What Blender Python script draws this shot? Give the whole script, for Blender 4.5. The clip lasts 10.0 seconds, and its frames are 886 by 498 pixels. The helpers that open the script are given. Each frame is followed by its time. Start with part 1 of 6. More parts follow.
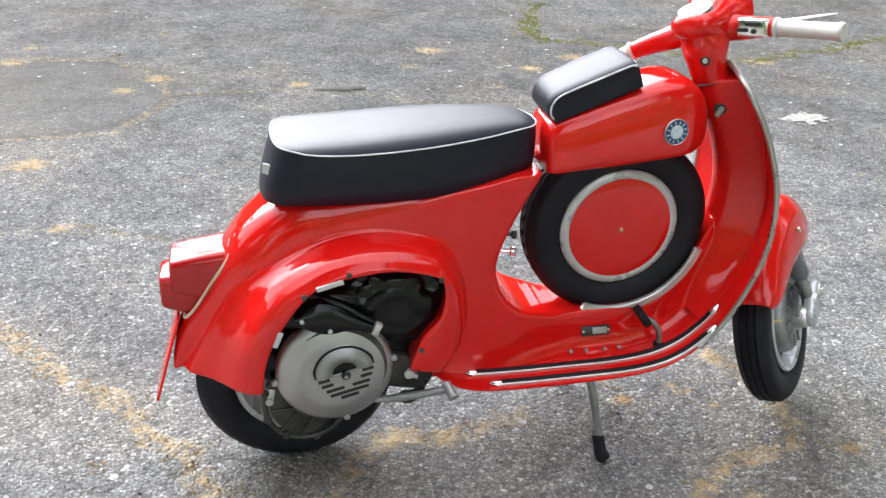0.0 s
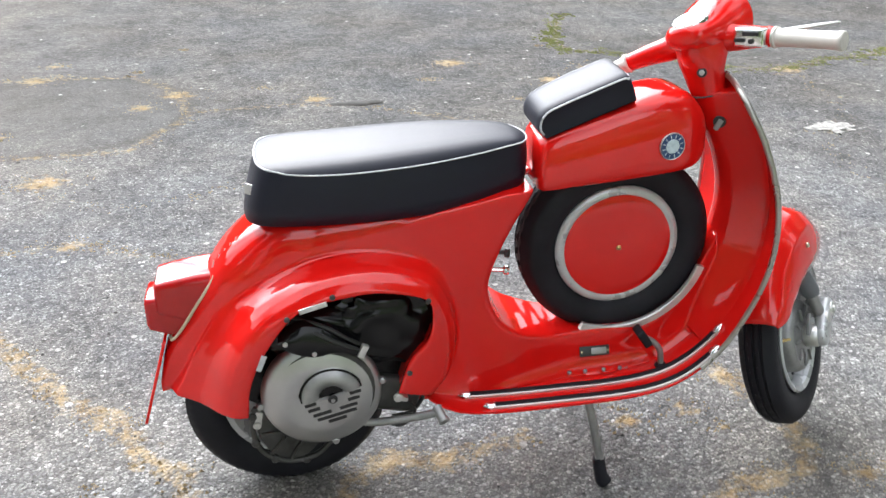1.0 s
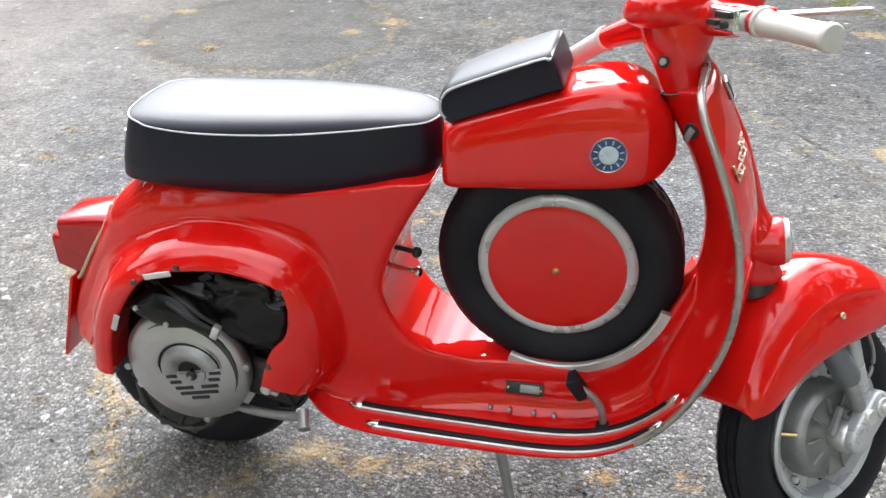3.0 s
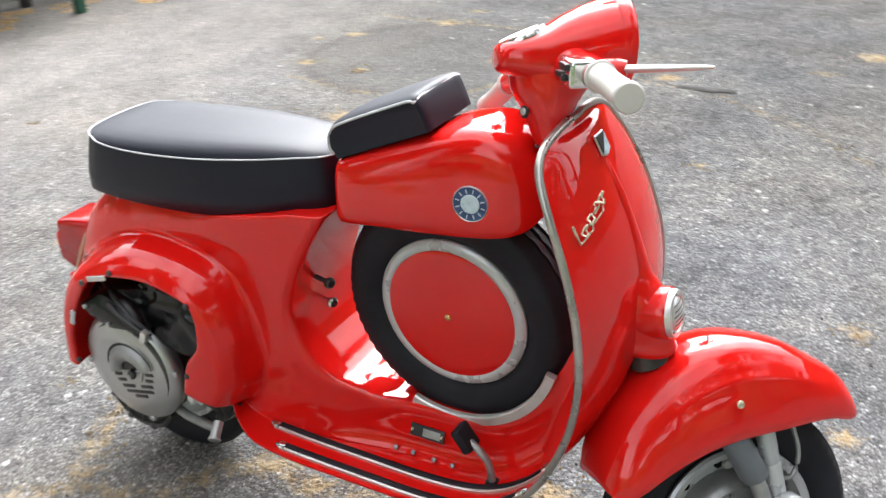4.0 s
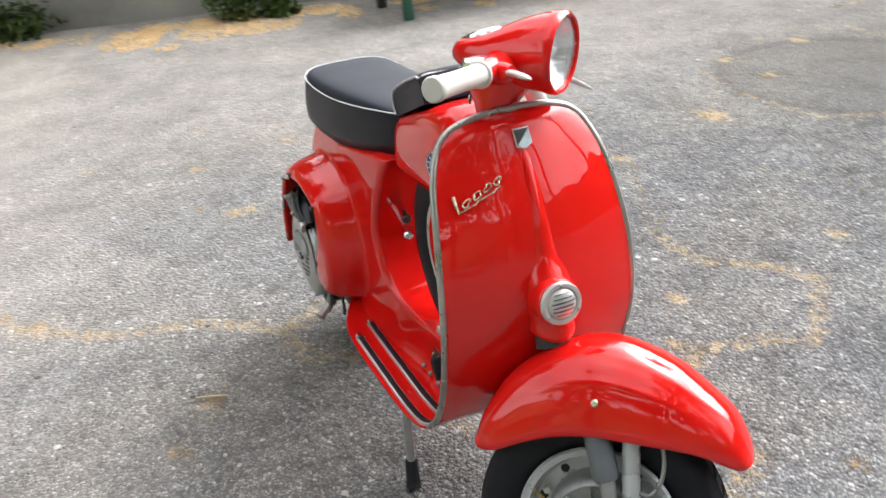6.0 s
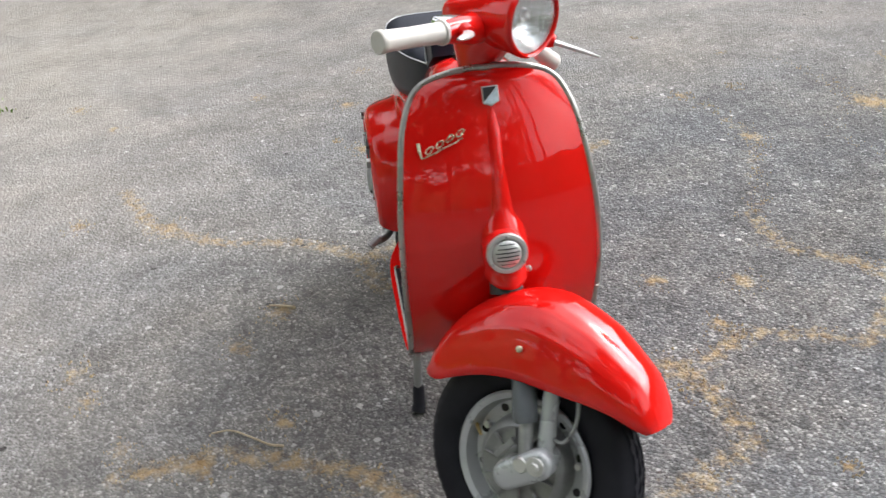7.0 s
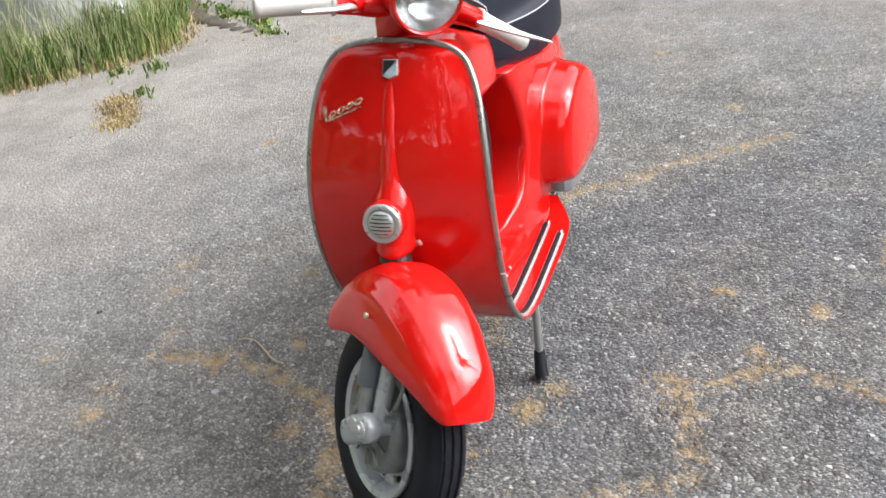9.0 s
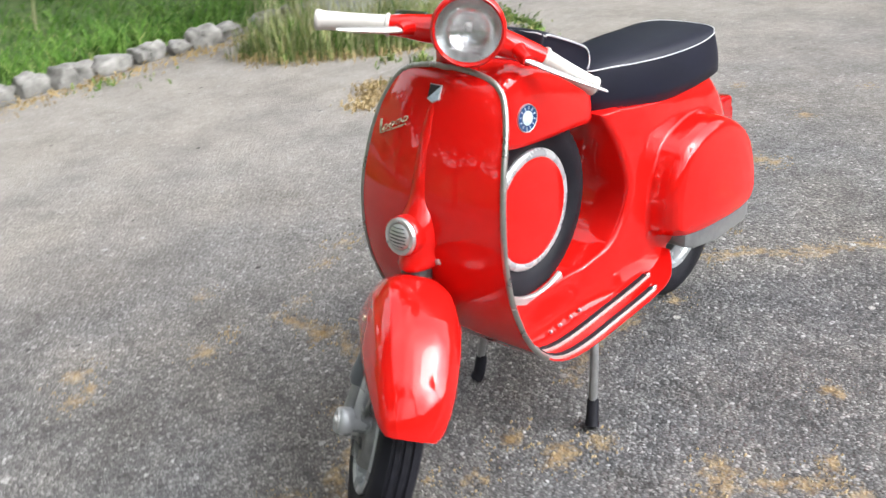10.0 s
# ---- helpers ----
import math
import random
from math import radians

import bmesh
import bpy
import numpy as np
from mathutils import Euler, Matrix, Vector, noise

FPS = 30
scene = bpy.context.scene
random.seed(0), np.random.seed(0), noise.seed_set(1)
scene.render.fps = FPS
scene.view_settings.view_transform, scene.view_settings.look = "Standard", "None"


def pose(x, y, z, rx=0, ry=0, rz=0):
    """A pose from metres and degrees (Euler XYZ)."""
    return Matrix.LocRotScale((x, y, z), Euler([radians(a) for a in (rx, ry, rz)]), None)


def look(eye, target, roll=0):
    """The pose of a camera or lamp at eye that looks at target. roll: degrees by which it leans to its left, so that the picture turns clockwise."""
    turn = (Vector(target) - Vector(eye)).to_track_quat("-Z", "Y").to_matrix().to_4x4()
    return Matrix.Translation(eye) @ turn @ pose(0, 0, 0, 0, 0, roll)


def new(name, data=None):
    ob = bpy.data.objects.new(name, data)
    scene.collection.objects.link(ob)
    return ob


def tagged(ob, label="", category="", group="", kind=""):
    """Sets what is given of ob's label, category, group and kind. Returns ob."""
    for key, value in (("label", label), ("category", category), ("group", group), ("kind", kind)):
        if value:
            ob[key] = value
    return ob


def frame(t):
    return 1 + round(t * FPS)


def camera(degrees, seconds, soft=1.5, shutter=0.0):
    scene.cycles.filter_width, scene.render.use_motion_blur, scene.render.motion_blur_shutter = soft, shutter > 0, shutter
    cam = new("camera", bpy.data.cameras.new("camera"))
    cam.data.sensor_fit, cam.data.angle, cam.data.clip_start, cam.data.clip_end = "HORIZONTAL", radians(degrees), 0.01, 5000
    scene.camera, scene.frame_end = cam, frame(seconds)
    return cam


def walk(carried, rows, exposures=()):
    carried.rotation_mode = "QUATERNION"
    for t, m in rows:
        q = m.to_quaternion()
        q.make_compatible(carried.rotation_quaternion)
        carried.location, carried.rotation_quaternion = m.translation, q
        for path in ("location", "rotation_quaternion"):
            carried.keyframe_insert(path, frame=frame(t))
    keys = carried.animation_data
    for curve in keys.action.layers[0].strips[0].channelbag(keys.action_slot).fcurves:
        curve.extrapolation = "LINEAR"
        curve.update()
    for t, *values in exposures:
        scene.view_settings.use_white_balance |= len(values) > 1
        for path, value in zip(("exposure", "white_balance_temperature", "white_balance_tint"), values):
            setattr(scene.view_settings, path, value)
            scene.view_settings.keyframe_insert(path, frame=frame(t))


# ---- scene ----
cam = camera(51.2, 10.0, 1.4, 0.4)
PATH = [
    (0, (-0.07, -1.694, 1.365), (0.338, 0.039, 0.454), 2.2),
    (0.5, (-0.053, -1.682, 1.362), (0.35, 0.046, 0.438), 1.8),
    (1, (0.035, -1.666, 1.363), (0.363, 0.094, 0.47), 0.6),
    (1.5, (0.25, -1.63, 1.357), (0.408, 0.155, 0.471), 1.5),
    (2, (0.392, -1.534, 1.339), (0.427, 0.244, 0.423), -0.6),
    (2.2, (0.468, -1.47, 1.329), (0.476, 0.296, 0.389), -0.4),
    (3.3, (0.994, -1.272, 1.309), (0.455, 0.359, 0.284), -2.1),
    (3.5, (1.095, -1.207, 1.302), (0.518, 0.411, 0.278), -2.7),
    (4, (1.356, -1.115, 1.313), (0.439, 0.388, 0.365), -3.8),
    (4.5, (1.602, -1.044, 1.32), (0.445, 0.257, 0.337), -3.6),
    (5, (1.758, -0.906, 1.32), (0.432, 0.234, 0.349), -3.7),
    (5.5, (2.005, -0.776, 1.305), (0.504, 0.086, 0.303), -2.7),
    (5.7, (2.081, -0.72, 1.321), (0.507, 0.065, 0.369), -4.1),
    (6.8, (2.354, -0.308, 1.328), (0.584, -0.088, 0.424), -5.4),
    (7, (2.407, -0.237, 1.33), (0.645, -0.073, 0.397), -5.2),
    (7.5, (2.423, -0.08, 1.317), (0.642, 0.026, 0.413), -3.9),
    (8, (2.431, 0.092, 1.342), (0.615, -0.097, 0.525), -6.1),
    (8.5, (2.452, 0.375, 1.334), (0.723, -0.151, 0.478), -5.6),
    (9, (2.363, 0.596, 1.309), (0.721, -0.024, 0.351), -6.9),
    (9.5, (2.245, 0.812, 1.304), (0.734, -0.16, 0.424), -6.4),
    (10, (2.134, 1.08, 1.311), (0.808, -0.128, 0.426), -4.6),
]
walk(cam, [(t, look(eye, target, roll)) for t, eye, target, roll in PATH], [(0, 0.83, 6600, 10), (3.5, 0.82, 6700, 10), (5.5, 0.81, 6850, 10), (7.0, 0.26, 6750, 10), (7.5, 0.28, 6700, 10), (10, 0.29, 6700, 10)])

# ---- world and light ----
world = bpy.data.worlds.new("overcast_sky")
scene.world = world
world.use_nodes = True
wn, wl = world.node_tree.nodes, world.node_tree.links
wn.clear()
sky = wn.new("ShaderNodeTexSky")
sky.sky_type = "NISHITA"
sky.sun_disc = False
sky.sun_elevation, sky.sun_rotation = radians(40), radians(0)
sky.air_density, sky.dust_density, sky.ozone_density = 1.0, 4.0, 1.0
way = wn.new("ShaderNodeTexCoord")
cloud = wn.new("ShaderNodeTexNoise")
cloud.inputs["Scale"].default_value, cloud.inputs["Detail"].default_value = 3.4, 8.0
wl.new(way.outputs["Generated"], cloud.inputs["Vector"])
deck = wn.new("ShaderNodeValToRGB")
deck.color_ramp.elements[0].position, deck.color_ramp.elements[0].color = 0.38, (14.2, 15.4, 17.6, 1)
deck.color_ramp.elements[1].position, deck.color_ramp.elements[1].color = 0.64, (30.0, 31.0, 32.6, 1)
wl.new(cloud.outputs["Fac"], deck.inputs["Fac"])
cover = wn.new("ShaderNodeMix")
cover.data_type = "RGBA"
cover.inputs[0].default_value = 0.75
# the cloud is brightest round the hidden sun and dim away from it
glow = wn.new("ShaderNodeVectorMath")
glow.operation = "DOT_PRODUCT"
wl.new(way.outputs["Generated"], glow.inputs[0])
glow.inputs[1].default_value = Vector((-0.24, 0.80, 0.55)).normalized()
fall = wn.new("ShaderNodeValToRGB")
fall.color_ramp.elements[0].color, fall.color_ramp.elements[1].color = (0.78, 0.78, 0.78, 1), (7.5, 7.5, 7.5, 1)
for pos, v in ((0.5, 0.78), (0.80, 0.78), (0.91, 1.3), (0.955, 3.0)):
    fall.color_ramp.elements.new(pos).color = (v, v, v, 1)
span = wn.new("ShaderNodeMapRange")
span.inputs["From Min"].default_value, span.inputs["From Max"].default_value = -1.0, 1.0
wl.new(glow.outputs["Value"], span.inputs["Value"])
wl.new(span.outputs["Result"], fall.inputs["Fac"])
dim = wn.new("ShaderNodeMix")
dim.data_type, dim.blend_type = "RGBA", "MULTIPLY"
dim.inputs[0].default_value = 1.0
wl.new(deck.outputs[0], dim.inputs[6])
wl.new(fall.outputs[0], dim.inputs[7])
wl.new(sky.outputs[0], cover.inputs[6])
wl.new(dim.outputs[2], cover.inputs[7])
back = wn.new("ShaderNodeBackground")
back.inputs["Strength"].default_value = 0.105
wout = wn.new("ShaderNodeOutputWorld")
wl.new(cover.outputs[2], back.inputs["Color"])
wl.new(back.outputs[0], wout.inputs["Surface"])

sun_data = bpy.data.lights.new("sun", "SUN")
sun_data.energy, sun_data.angle, sun_data.color = 1.15, radians(24), (1.0, 0.985, 0.955)
sun = new("sun", sun_data)
sun.matrix_world = look((-0.5, 2.7, 3.3), (0.5, 0, 0.3))


# ---- materials ----
def principled(name):
    m = bpy.data.materials.new(name)
    m.use_nodes = True
    return m, m.node_tree.nodes, m.node_tree.links, m.node_tree.nodes["Principled BSDF"]


def ramp(nodes, stops):
    r = nodes.new("ShaderNodeValToRGB")
    e = r.color_ramp.elements
    while len(e) < len(stops):
        e.new(0.5)
    for el, (p, c) in zip(e, stops):
        el.position, el.color = p, (*c, 1)
    return r


def noise_node(nodes, links, scale, detail=4.0, rough=0.55, coord=None):
    n = nodes.new("ShaderNodeTexNoise")
    n.inputs["Scale"].default_value, n.inputs["Detail"].default_value, n.inputs["Roughness"].default_value = scale, detail, rough
    if coord is None:
        coord = nodes.new("ShaderNodeTexCoord").outputs["Object"]
    links.new(coord, n.inputs["Vector"])
    return n


def surface(name, a, b, rough=0.5, metal=0.0, scale=30.0, fine=400.0, bump=0.05, rough_var=0.12, coat=0.0, coat_rough=0.03, spec=0.5):
    """Base colour between a and b by broad noise; a finer noise gives grain and relief."""
    m, n, l, p = principled(name)
    co = n.new("ShaderNodeTexCoord").outputs["Object"]
    big = noise_node(n, l, scale, 4, 0.6, co)
    small = noise_node(n, l, fine, 3, 0.6, co)
    r = ramp(n, [(0.3, a), (0.7, b)])
    l.new(big.outputs["Fac"], r.inputs["Fac"])
    l.new(r.outputs["Color"], p.inputs["Base Color"])
    mr = n.new("ShaderNodeMapRange")
    mr.inputs["To Min"].default_value, mr.inputs["To Max"].default_value = max(0.02, rough - rough_var), min(1, rough + rough_var)
    l.new(big.outputs["Fac"], mr.inputs["Value"])
    l.new(mr.outputs["Result"], p.inputs["Roughness"])
    p.inputs["Metallic"].default_value = metal
    p.inputs["Specular IOR Level"].default_value = spec
    if coat:
        p.inputs["Coat Weight"].default_value, p.inputs["Coat Roughness"].default_value = coat, coat_rough
    if bump:
        bp = n.new("ShaderNodeBump")
        bp.inputs["Strength"].default_value, bp.inputs["Distance"].default_value = bump, 0.002
        l.new(small.outputs["Fac"], bp.inputs["Height"])
        l.new(bp.outputs["Normal"], p.inputs["Normal"])
    return m


def car_paint():
    m, n, l, p = principled("red_enamel")
    co = n.new("ShaderNodeTexCoord").outputs["Object"]
    dust_tint = noise_node(n, l, 9, 6, 0.65, co)
    wave = noise_node(n, l, 14, 2, 0.5, co)
    r = ramp(n, [(0.35, (0.62, 0.0080, 0.0062)), (0.75, (0.67, 0.0105, 0.0085))])
    l.new(dust_tint.outputs["Fac"], r.inputs["Fac"])
    l.new(r.outputs["Color"], p.inputs["Base Color"])
    p.inputs["Roughness"].default_value = 0.4
    p.inputs["Specular IOR Level"].default_value = 0.0
    p.inputs["Coat IOR"].default_value = 1.52
    mr = n.new("ShaderNodeMapRange")
    mr.inputs["From Min"].default_value, mr.inputs["From Max"].default_value = 0.35, 0.75
    mr.inputs["To Min"].default_value, mr.inputs["To Max"].default_value = 0.008, 0.042
    l.new(dust_tint.outputs["Fac"], mr.inputs["Value"])
    p.inputs["Coat Weight"].default_value = 1.0
    l.new(mr.outputs["Result"], p.inputs["Coat Roughness"])
    bp = n.new("ShaderNodeBump")
    bp.inputs["Strength"].default_value, bp.inputs["Distance"].default_value = 0.10, 0.004
    l.new(wave.outputs["Fac"], bp.inputs["Height"])
    l.new(bp.outputs["Normal"], p.inputs["Normal"])
    l.new(bp.outputs["Normal"], p.inputs["Coat Normal"])
    return m


RED = car_paint()
LENS_RED = surface("red_lens", (0.34, 0.003, 0.004), (0.42, 0.005, 0.006), 0.10, scale=20, bump=0.0, spec=0.6)
RUBBER = surface("tyre_rubber", (0.007, 0.007, 0.010), (0.016, 0.016, 0.021), 0.55, scale=12, fine=900, bump=0.12, spec=0.2)
BLACK = surface("black_plastic", (0.010, 0.010, 0.011), (0.020, 0.020, 0.021), 0.38, scale=25, fine=500, bump=0.05)
# black of the shrouds; also stands in for shade inside openings
SHROUD_SHADE = surface("black_metal_and_shade", (0.0025, 0.0025, 0.0035), (0.005, 0.005, 0.006), 0.22, scale=18, fine=300, bump=0.05, spec=0.3)
VINYL = surface("black_vinyl", (0.0028, 0.0036, 0.011), (0.0045, 0.0055, 0.016), 0.47, scale=10, fine=1400, bump=0.06, rough_var=0.03, spec=0.36)
PIPING = surface("grey_white_piping", (0.44, 0.45, 0.47), (0.56, 0.57, 0.58), 0.4, scale=40, fine=800)
GREYPAINT = surface("grey_painted_steel", (0.40, 0.40, 0.405), (0.48, 0.48, 0.482), 0.33, scale=14, fine=900, bump=0.10, metal=0.85)
RIM = surface("silver_rim_paint", (0.42, 0.43, 0.44), (0.52, 0.53, 0.54), 0.28, metal=0.35, scale=15, fine=400)
CHROME = surface("chrome", (0.74, 0.74, 0.75), (0.82, 0.82, 0.82), 0.16, metal=1.0, scale=20, fine=500, bump=0.02, rough_var=0.06)
ALU = surface("dull_aluminium", (0.56, 0.56, 0.545), (0.70, 0.69, 0.67), 0.34, metal=0.7, scale=30, fine=700, bump=0.06)
TRIM = surface("weathered_trim", (0.33, 0.32, 0.295), (0.45, 0.44, 0.41), 0.30, metal=0.8, scale=26, fine=600, bump=0.06)
CASE = surface("oily_cast_aluminium", (0.03, 0.03, 0.03), (0.085, 0.083, 0.08), 0.5, metal=0.5, scale=25, fine=300, bump=0.2)
STEEL = surface("grey_steel", (0.26, 0.26, 0.26), (0.36, 0.36, 0.355), 0.4, metal=0.6, scale=30, fine=500, bump=0.08)
SHOCK = surface("grey_shock_paint", (0.10, 0.11, 0.12), (0.13, 0.14, 0.15), 0.35, scale=20, fine=500)
IVORY = surface("ivory_grip_rubber", (0.50, 0.475, 0.435), (0.58, 0.555, 0.51), 0.5, scale=18, fine=700, bump=0.06)
BEIGE = surface("beige_gasket", (0.48, 0.40, 0.26), (0.56, 0.47, 0.33), 0.7, scale=40, fine=600)
WHITE = surface("white_glare_and_bulb", (0.75, 0.75, 0.74), (0.82, 0.82, 0.81), 0.25, scale=20, bump=0)
NAVY = surface("dark_blue_enamel", (0.02, 0.05, 0.13), (0.03, 0.07, 0.17), 0.25, scale=60, bump=0)
PALEBLUE = surface("pale_blue_enamel", (0.40, 0.50, 0.55), (0.52, 0.62, 0.66), 0.28, scale=120, bump=0)
GOLD = surface("pale_gold_metal", (0.60, 0.54, 0.38), (0.70, 0.63, 0.46), 0.28, metal=0.6, scale=60, bump=0)
BRASS = surface("brass", (0.62, 0.45, 0.18), (0.70, 0.52, 0.24), 0.3, metal=0.9, scale=60, bump=0)


def glass(name, tint=(0.97, 0.98, 0.98)):
    m, n, l, p = principled(name)
    p.inputs["Base Color"].default_value = (*tint, 1)
    p.inputs["Transmission Weight"].default_value = 1.0
    p.inputs["Roughness"].default_value = 0.15
    p.inputs["IOR"].default_value = 1.45
    return m


GLASS = glass("clear_lens")


# ---- geometry helpers ----
def V3(p):
    return (float(p[0]), float(p[1]), float(p[2]))


def crom(pts, n):
    """n points along a smooth curve through pts."""
    p = np.array(pts, float)
    k = len(p)
    t = np.concatenate([[0], np.cumsum(np.sqrt(np.maximum(np.linalg.norm(np.diff(p, axis=0), axis=1), 1e-9)))])
    m = np.zeros_like(p)
    for i in range(k):
        a, b = max(i - 1, 0), min(i + 1, k - 1)
        m[i] = (p[b] - p[a]) / (t[b] - t[a])
    out = []
    # even steps by length over the polyline's knots
    s = np.concatenate([[0], np.cumsum(np.linalg.norm(np.diff(p, axis=0), axis=1))])
    for q in np.linspace(0, s[-1], n):
        i = min(max(int(np.searchsorted(s, q)) - 1, 0), k - 2)
        u = (q - s[i]) / max(s[i + 1] - s[i], 1e-9)
        h = t[i + 1] - t[i]
        out.append((2 * u**3 - 3 * u**2 + 1) * p[i] + (u**3 - 2 * u**2 + u) * h * m[i] + (-2 * u**3 + 3 * u**2) * p[i + 1] + (u**3 - u**2) * h * m[i + 1])
    return np.array(out)


def loft(rings, closed=True, caps=True):
    n = len(rings[0])
    verts = [V3(p) for r in rings for p in r]
    faces = []
    for i in range(len(rings) - 1):
        for j in range(n if closed else n - 1):
            k = (j + 1) % n
            faces.append((i * n + j, i * n + k, (i + 1) * n + k, (i + 1) * n + j))
    if caps and closed:
        faces.append(tuple(range(n))[::-1])
        faces.append(tuple((len(rings) - 1) * n + j for j in range(n)))
    return verts, faces


def join(*geos):
    verts, faces = [], []
    for v, f in geos:
        o = len(verts)
        verts += list(v)
        faces += [tuple(i + o for i in q) for q in f]
    return verts, faces


def moved(geo, m):
    return [V3(m @ Vector(v)) for v in geo[0]], geo[1]


def frame_at(d, up=(0, 0, 1)):
    d = Vector(d).normalized()
    u = Vector(up)
    if abs(d.dot(u)) > 0.95:
        u = Vector((1, 0, 0)) if abs(d.x) < 0.9 else Vector((0, 1, 0))
    s = d.cross(u).normalized()
    return s, s.cross(d).normalized()


def tube(path, radius, seg=12, up=(0, 0, 1), flat=1.0, caps=True):
    """A round bar along path; radius may be a list; flat squeezes it upwards."""
    p = [Vector(V3(q)) for q in path]
    rad = [float(r) for r in radius] if hasattr(radius, "__len__") else [radius] * len(p)
    rings = []
    for i, c in enumerate(p):
        d = p[min(i + 1, len(p) - 1)] - p[max(i - 1, 0)]
        s, u = frame_at(d, up)
        rings.append([c + rad[i] * (math.cos(a) * s + flat * math.sin(a) * u) for a in (2 * math.pi * j / seg for j in range(seg))])
    return loft(rings, True, caps)


def revolve(profile, centre, axis, seg=48, closed=False, wobble=None):
    """profile: (radius, height along axis) pairs."""
    c, ax = Vector(centre), Vector(axis).normalized()
    s, u = frame_at(ax)
    rings = []
    for i in range(seg):
        a = 2 * math.pi * i / seg
        e = math.cos(a) * s + math.sin(a) * u
        rings.append([c + e * (r + (wobble(a, k) if wobble else 0)) + ax * h for k, (r, h) in enumerate(profile)])
    n = len(profile)
    verts = [V3(p) for r in rings for p in r]
    faces = []
    for i in range(seg):
        k = (i + 1) % seg
        for j in range(n if closed else n - 1):
            q = (j + 1) % n
            faces.append((i * n + j, k * n + j, k * n + q, i * n + q))
    return verts, faces


def disc(radius, centre, axis, h, seg=32, edge=0.003, dome=0.0):
    """A round plate of thickness h with softened rim."""
    return revolve([(0.0001, 0), (radius - edge, 0), (radius, edge), (radius, h - edge), (radius - edge, h), (radius * 0.6, h + dome * 0.7), (0.0001, h + dome)], centre, axis, seg)


def box(sx, sy, sz, m=None, bevel=0.002, segs=2):
    bm = bmesh.new()
    bmesh.ops.create_cube(bm, size=1, matrix=Matrix.Diagonal((sx, sy, sz, 1)))
    if bevel:
        bmesh.ops.bevel(bm, geom=bm.edges[:], offset=bevel, segments=segs, affect="EDGES", profile=0.6)
    if m is not None:
        bmesh.ops.transform(bm, matrix=m, verts=bm.verts)
    bm.verts.index_update()
    g = ([V3(v.co) for v in bm.verts], [tuple(v.index for v in f.verts) for f in bm.faces])
    bm.free()
    return g


def extrude(outline, y0, y1, bevel=0.0):
    """A slab with the outline in x, z from y0 to y1, with narrowed rims."""
    p = np.array(outline, float)
    c = p.mean(0)
    def at(y, inset):
        d = p - c
        ln = np.linalg.norm(d, axis=1, keepdims=True)
        q = p - d / ln * inset
        return [(x, y, z) for x, z in q]
    s = 1 if y1 > y0 else -1
    rings = [at(y0, bevel), at(y0 + s * bevel, 0), at(y1 - s * bevel, 0), at(y1, bevel)] if bevel else [at(y0, 0), at(y1, 0)]
    return loft(rings)


def part(name, geo, material, parent=None, label="", sharp=38, m=None):
    me = bpy.data.meshes.new(name)
    if m is not None:
        geo = moved(geo, m)
    me.from_pydata(geo[0], [], geo[1])
    bm = bmesh.new()
    bm.from_mesh(me)
    bmesh.ops.remove_doubles(bm, verts=bm.verts, dist=0.00005)
    bmesh.ops.recalc_face_normals(bm, faces=bm.faces)
    bm.to_mesh(me)
    bm.free()
    me.materials.append(material)
    me.polygons.foreach_set("use_smooth", [True] * len(me.polygons))
    me.set_sharp_from_angle(angle=radians(sharp))
    ob = new(name, me)
    if parent is not None:
        ob.parent = parent
    if label:
        ob["label"] = label
    return ob


def pl(pairs):
    xs, ys = [a for a, _ in pairs], [b for _, b in pairs]
    fine = crom(pairs, 60)
    o = np.argsort(fine[:, 0])
    return lambda x: float(np.interp(x, fine[o, 0], fine[o, 1]))


# ---- the scooter ----
scooter = tagged(new("scooter"), "vintage red sport scooter on its centre stand, engine cover removed", "scooter")

AXIS_TOP = Vector((0.875, 0, 0.85))
RAKE = math.atan(0.45)


def turned(deg):
    return Matrix.Translation(AXIS_TOP) @ Matrix.Rotation(radians(deg), 4, Vector((-math.sin(RAKE), 0, math.cos(RAKE)))) @ Matrix.Translation(-AXIS_TOP)


# the bars sit a little askew of the wheel
BAR_TURN, WHEEL_TURN = turned(42), Matrix.Translation((-0.007, -0.003, -0.003)) @ turned(49)


def axis_x(z):
    return 0.875 + (0.85 - z) * 0.45


# rear body shell
zt = pl([(-0.238, 0.29), (-0.228, 0.335), (-0.205, 0.39), (-0.16, 0.465), (-0.114, 0.54), (-0.08, 0.58), (-0.02, 0.625), (0.03, 0.648), (0.2, 0.652), (0.35, 0.660), (0.43, 0.672), (0.52, 0.69)])
hw = pl([(-0.24, 0.046), (-0.2, 0.060), (-0.14, 0.080), (-0.07, 0.100), (0.0, 0.109), (0.2, 0.114), (0.34, 0.112), (0.40, 0.106), (0.45, 0.101), (0.485, 0.098), (0.496, 0.093), (0.502, 0.085), (0.505, 0.072)])


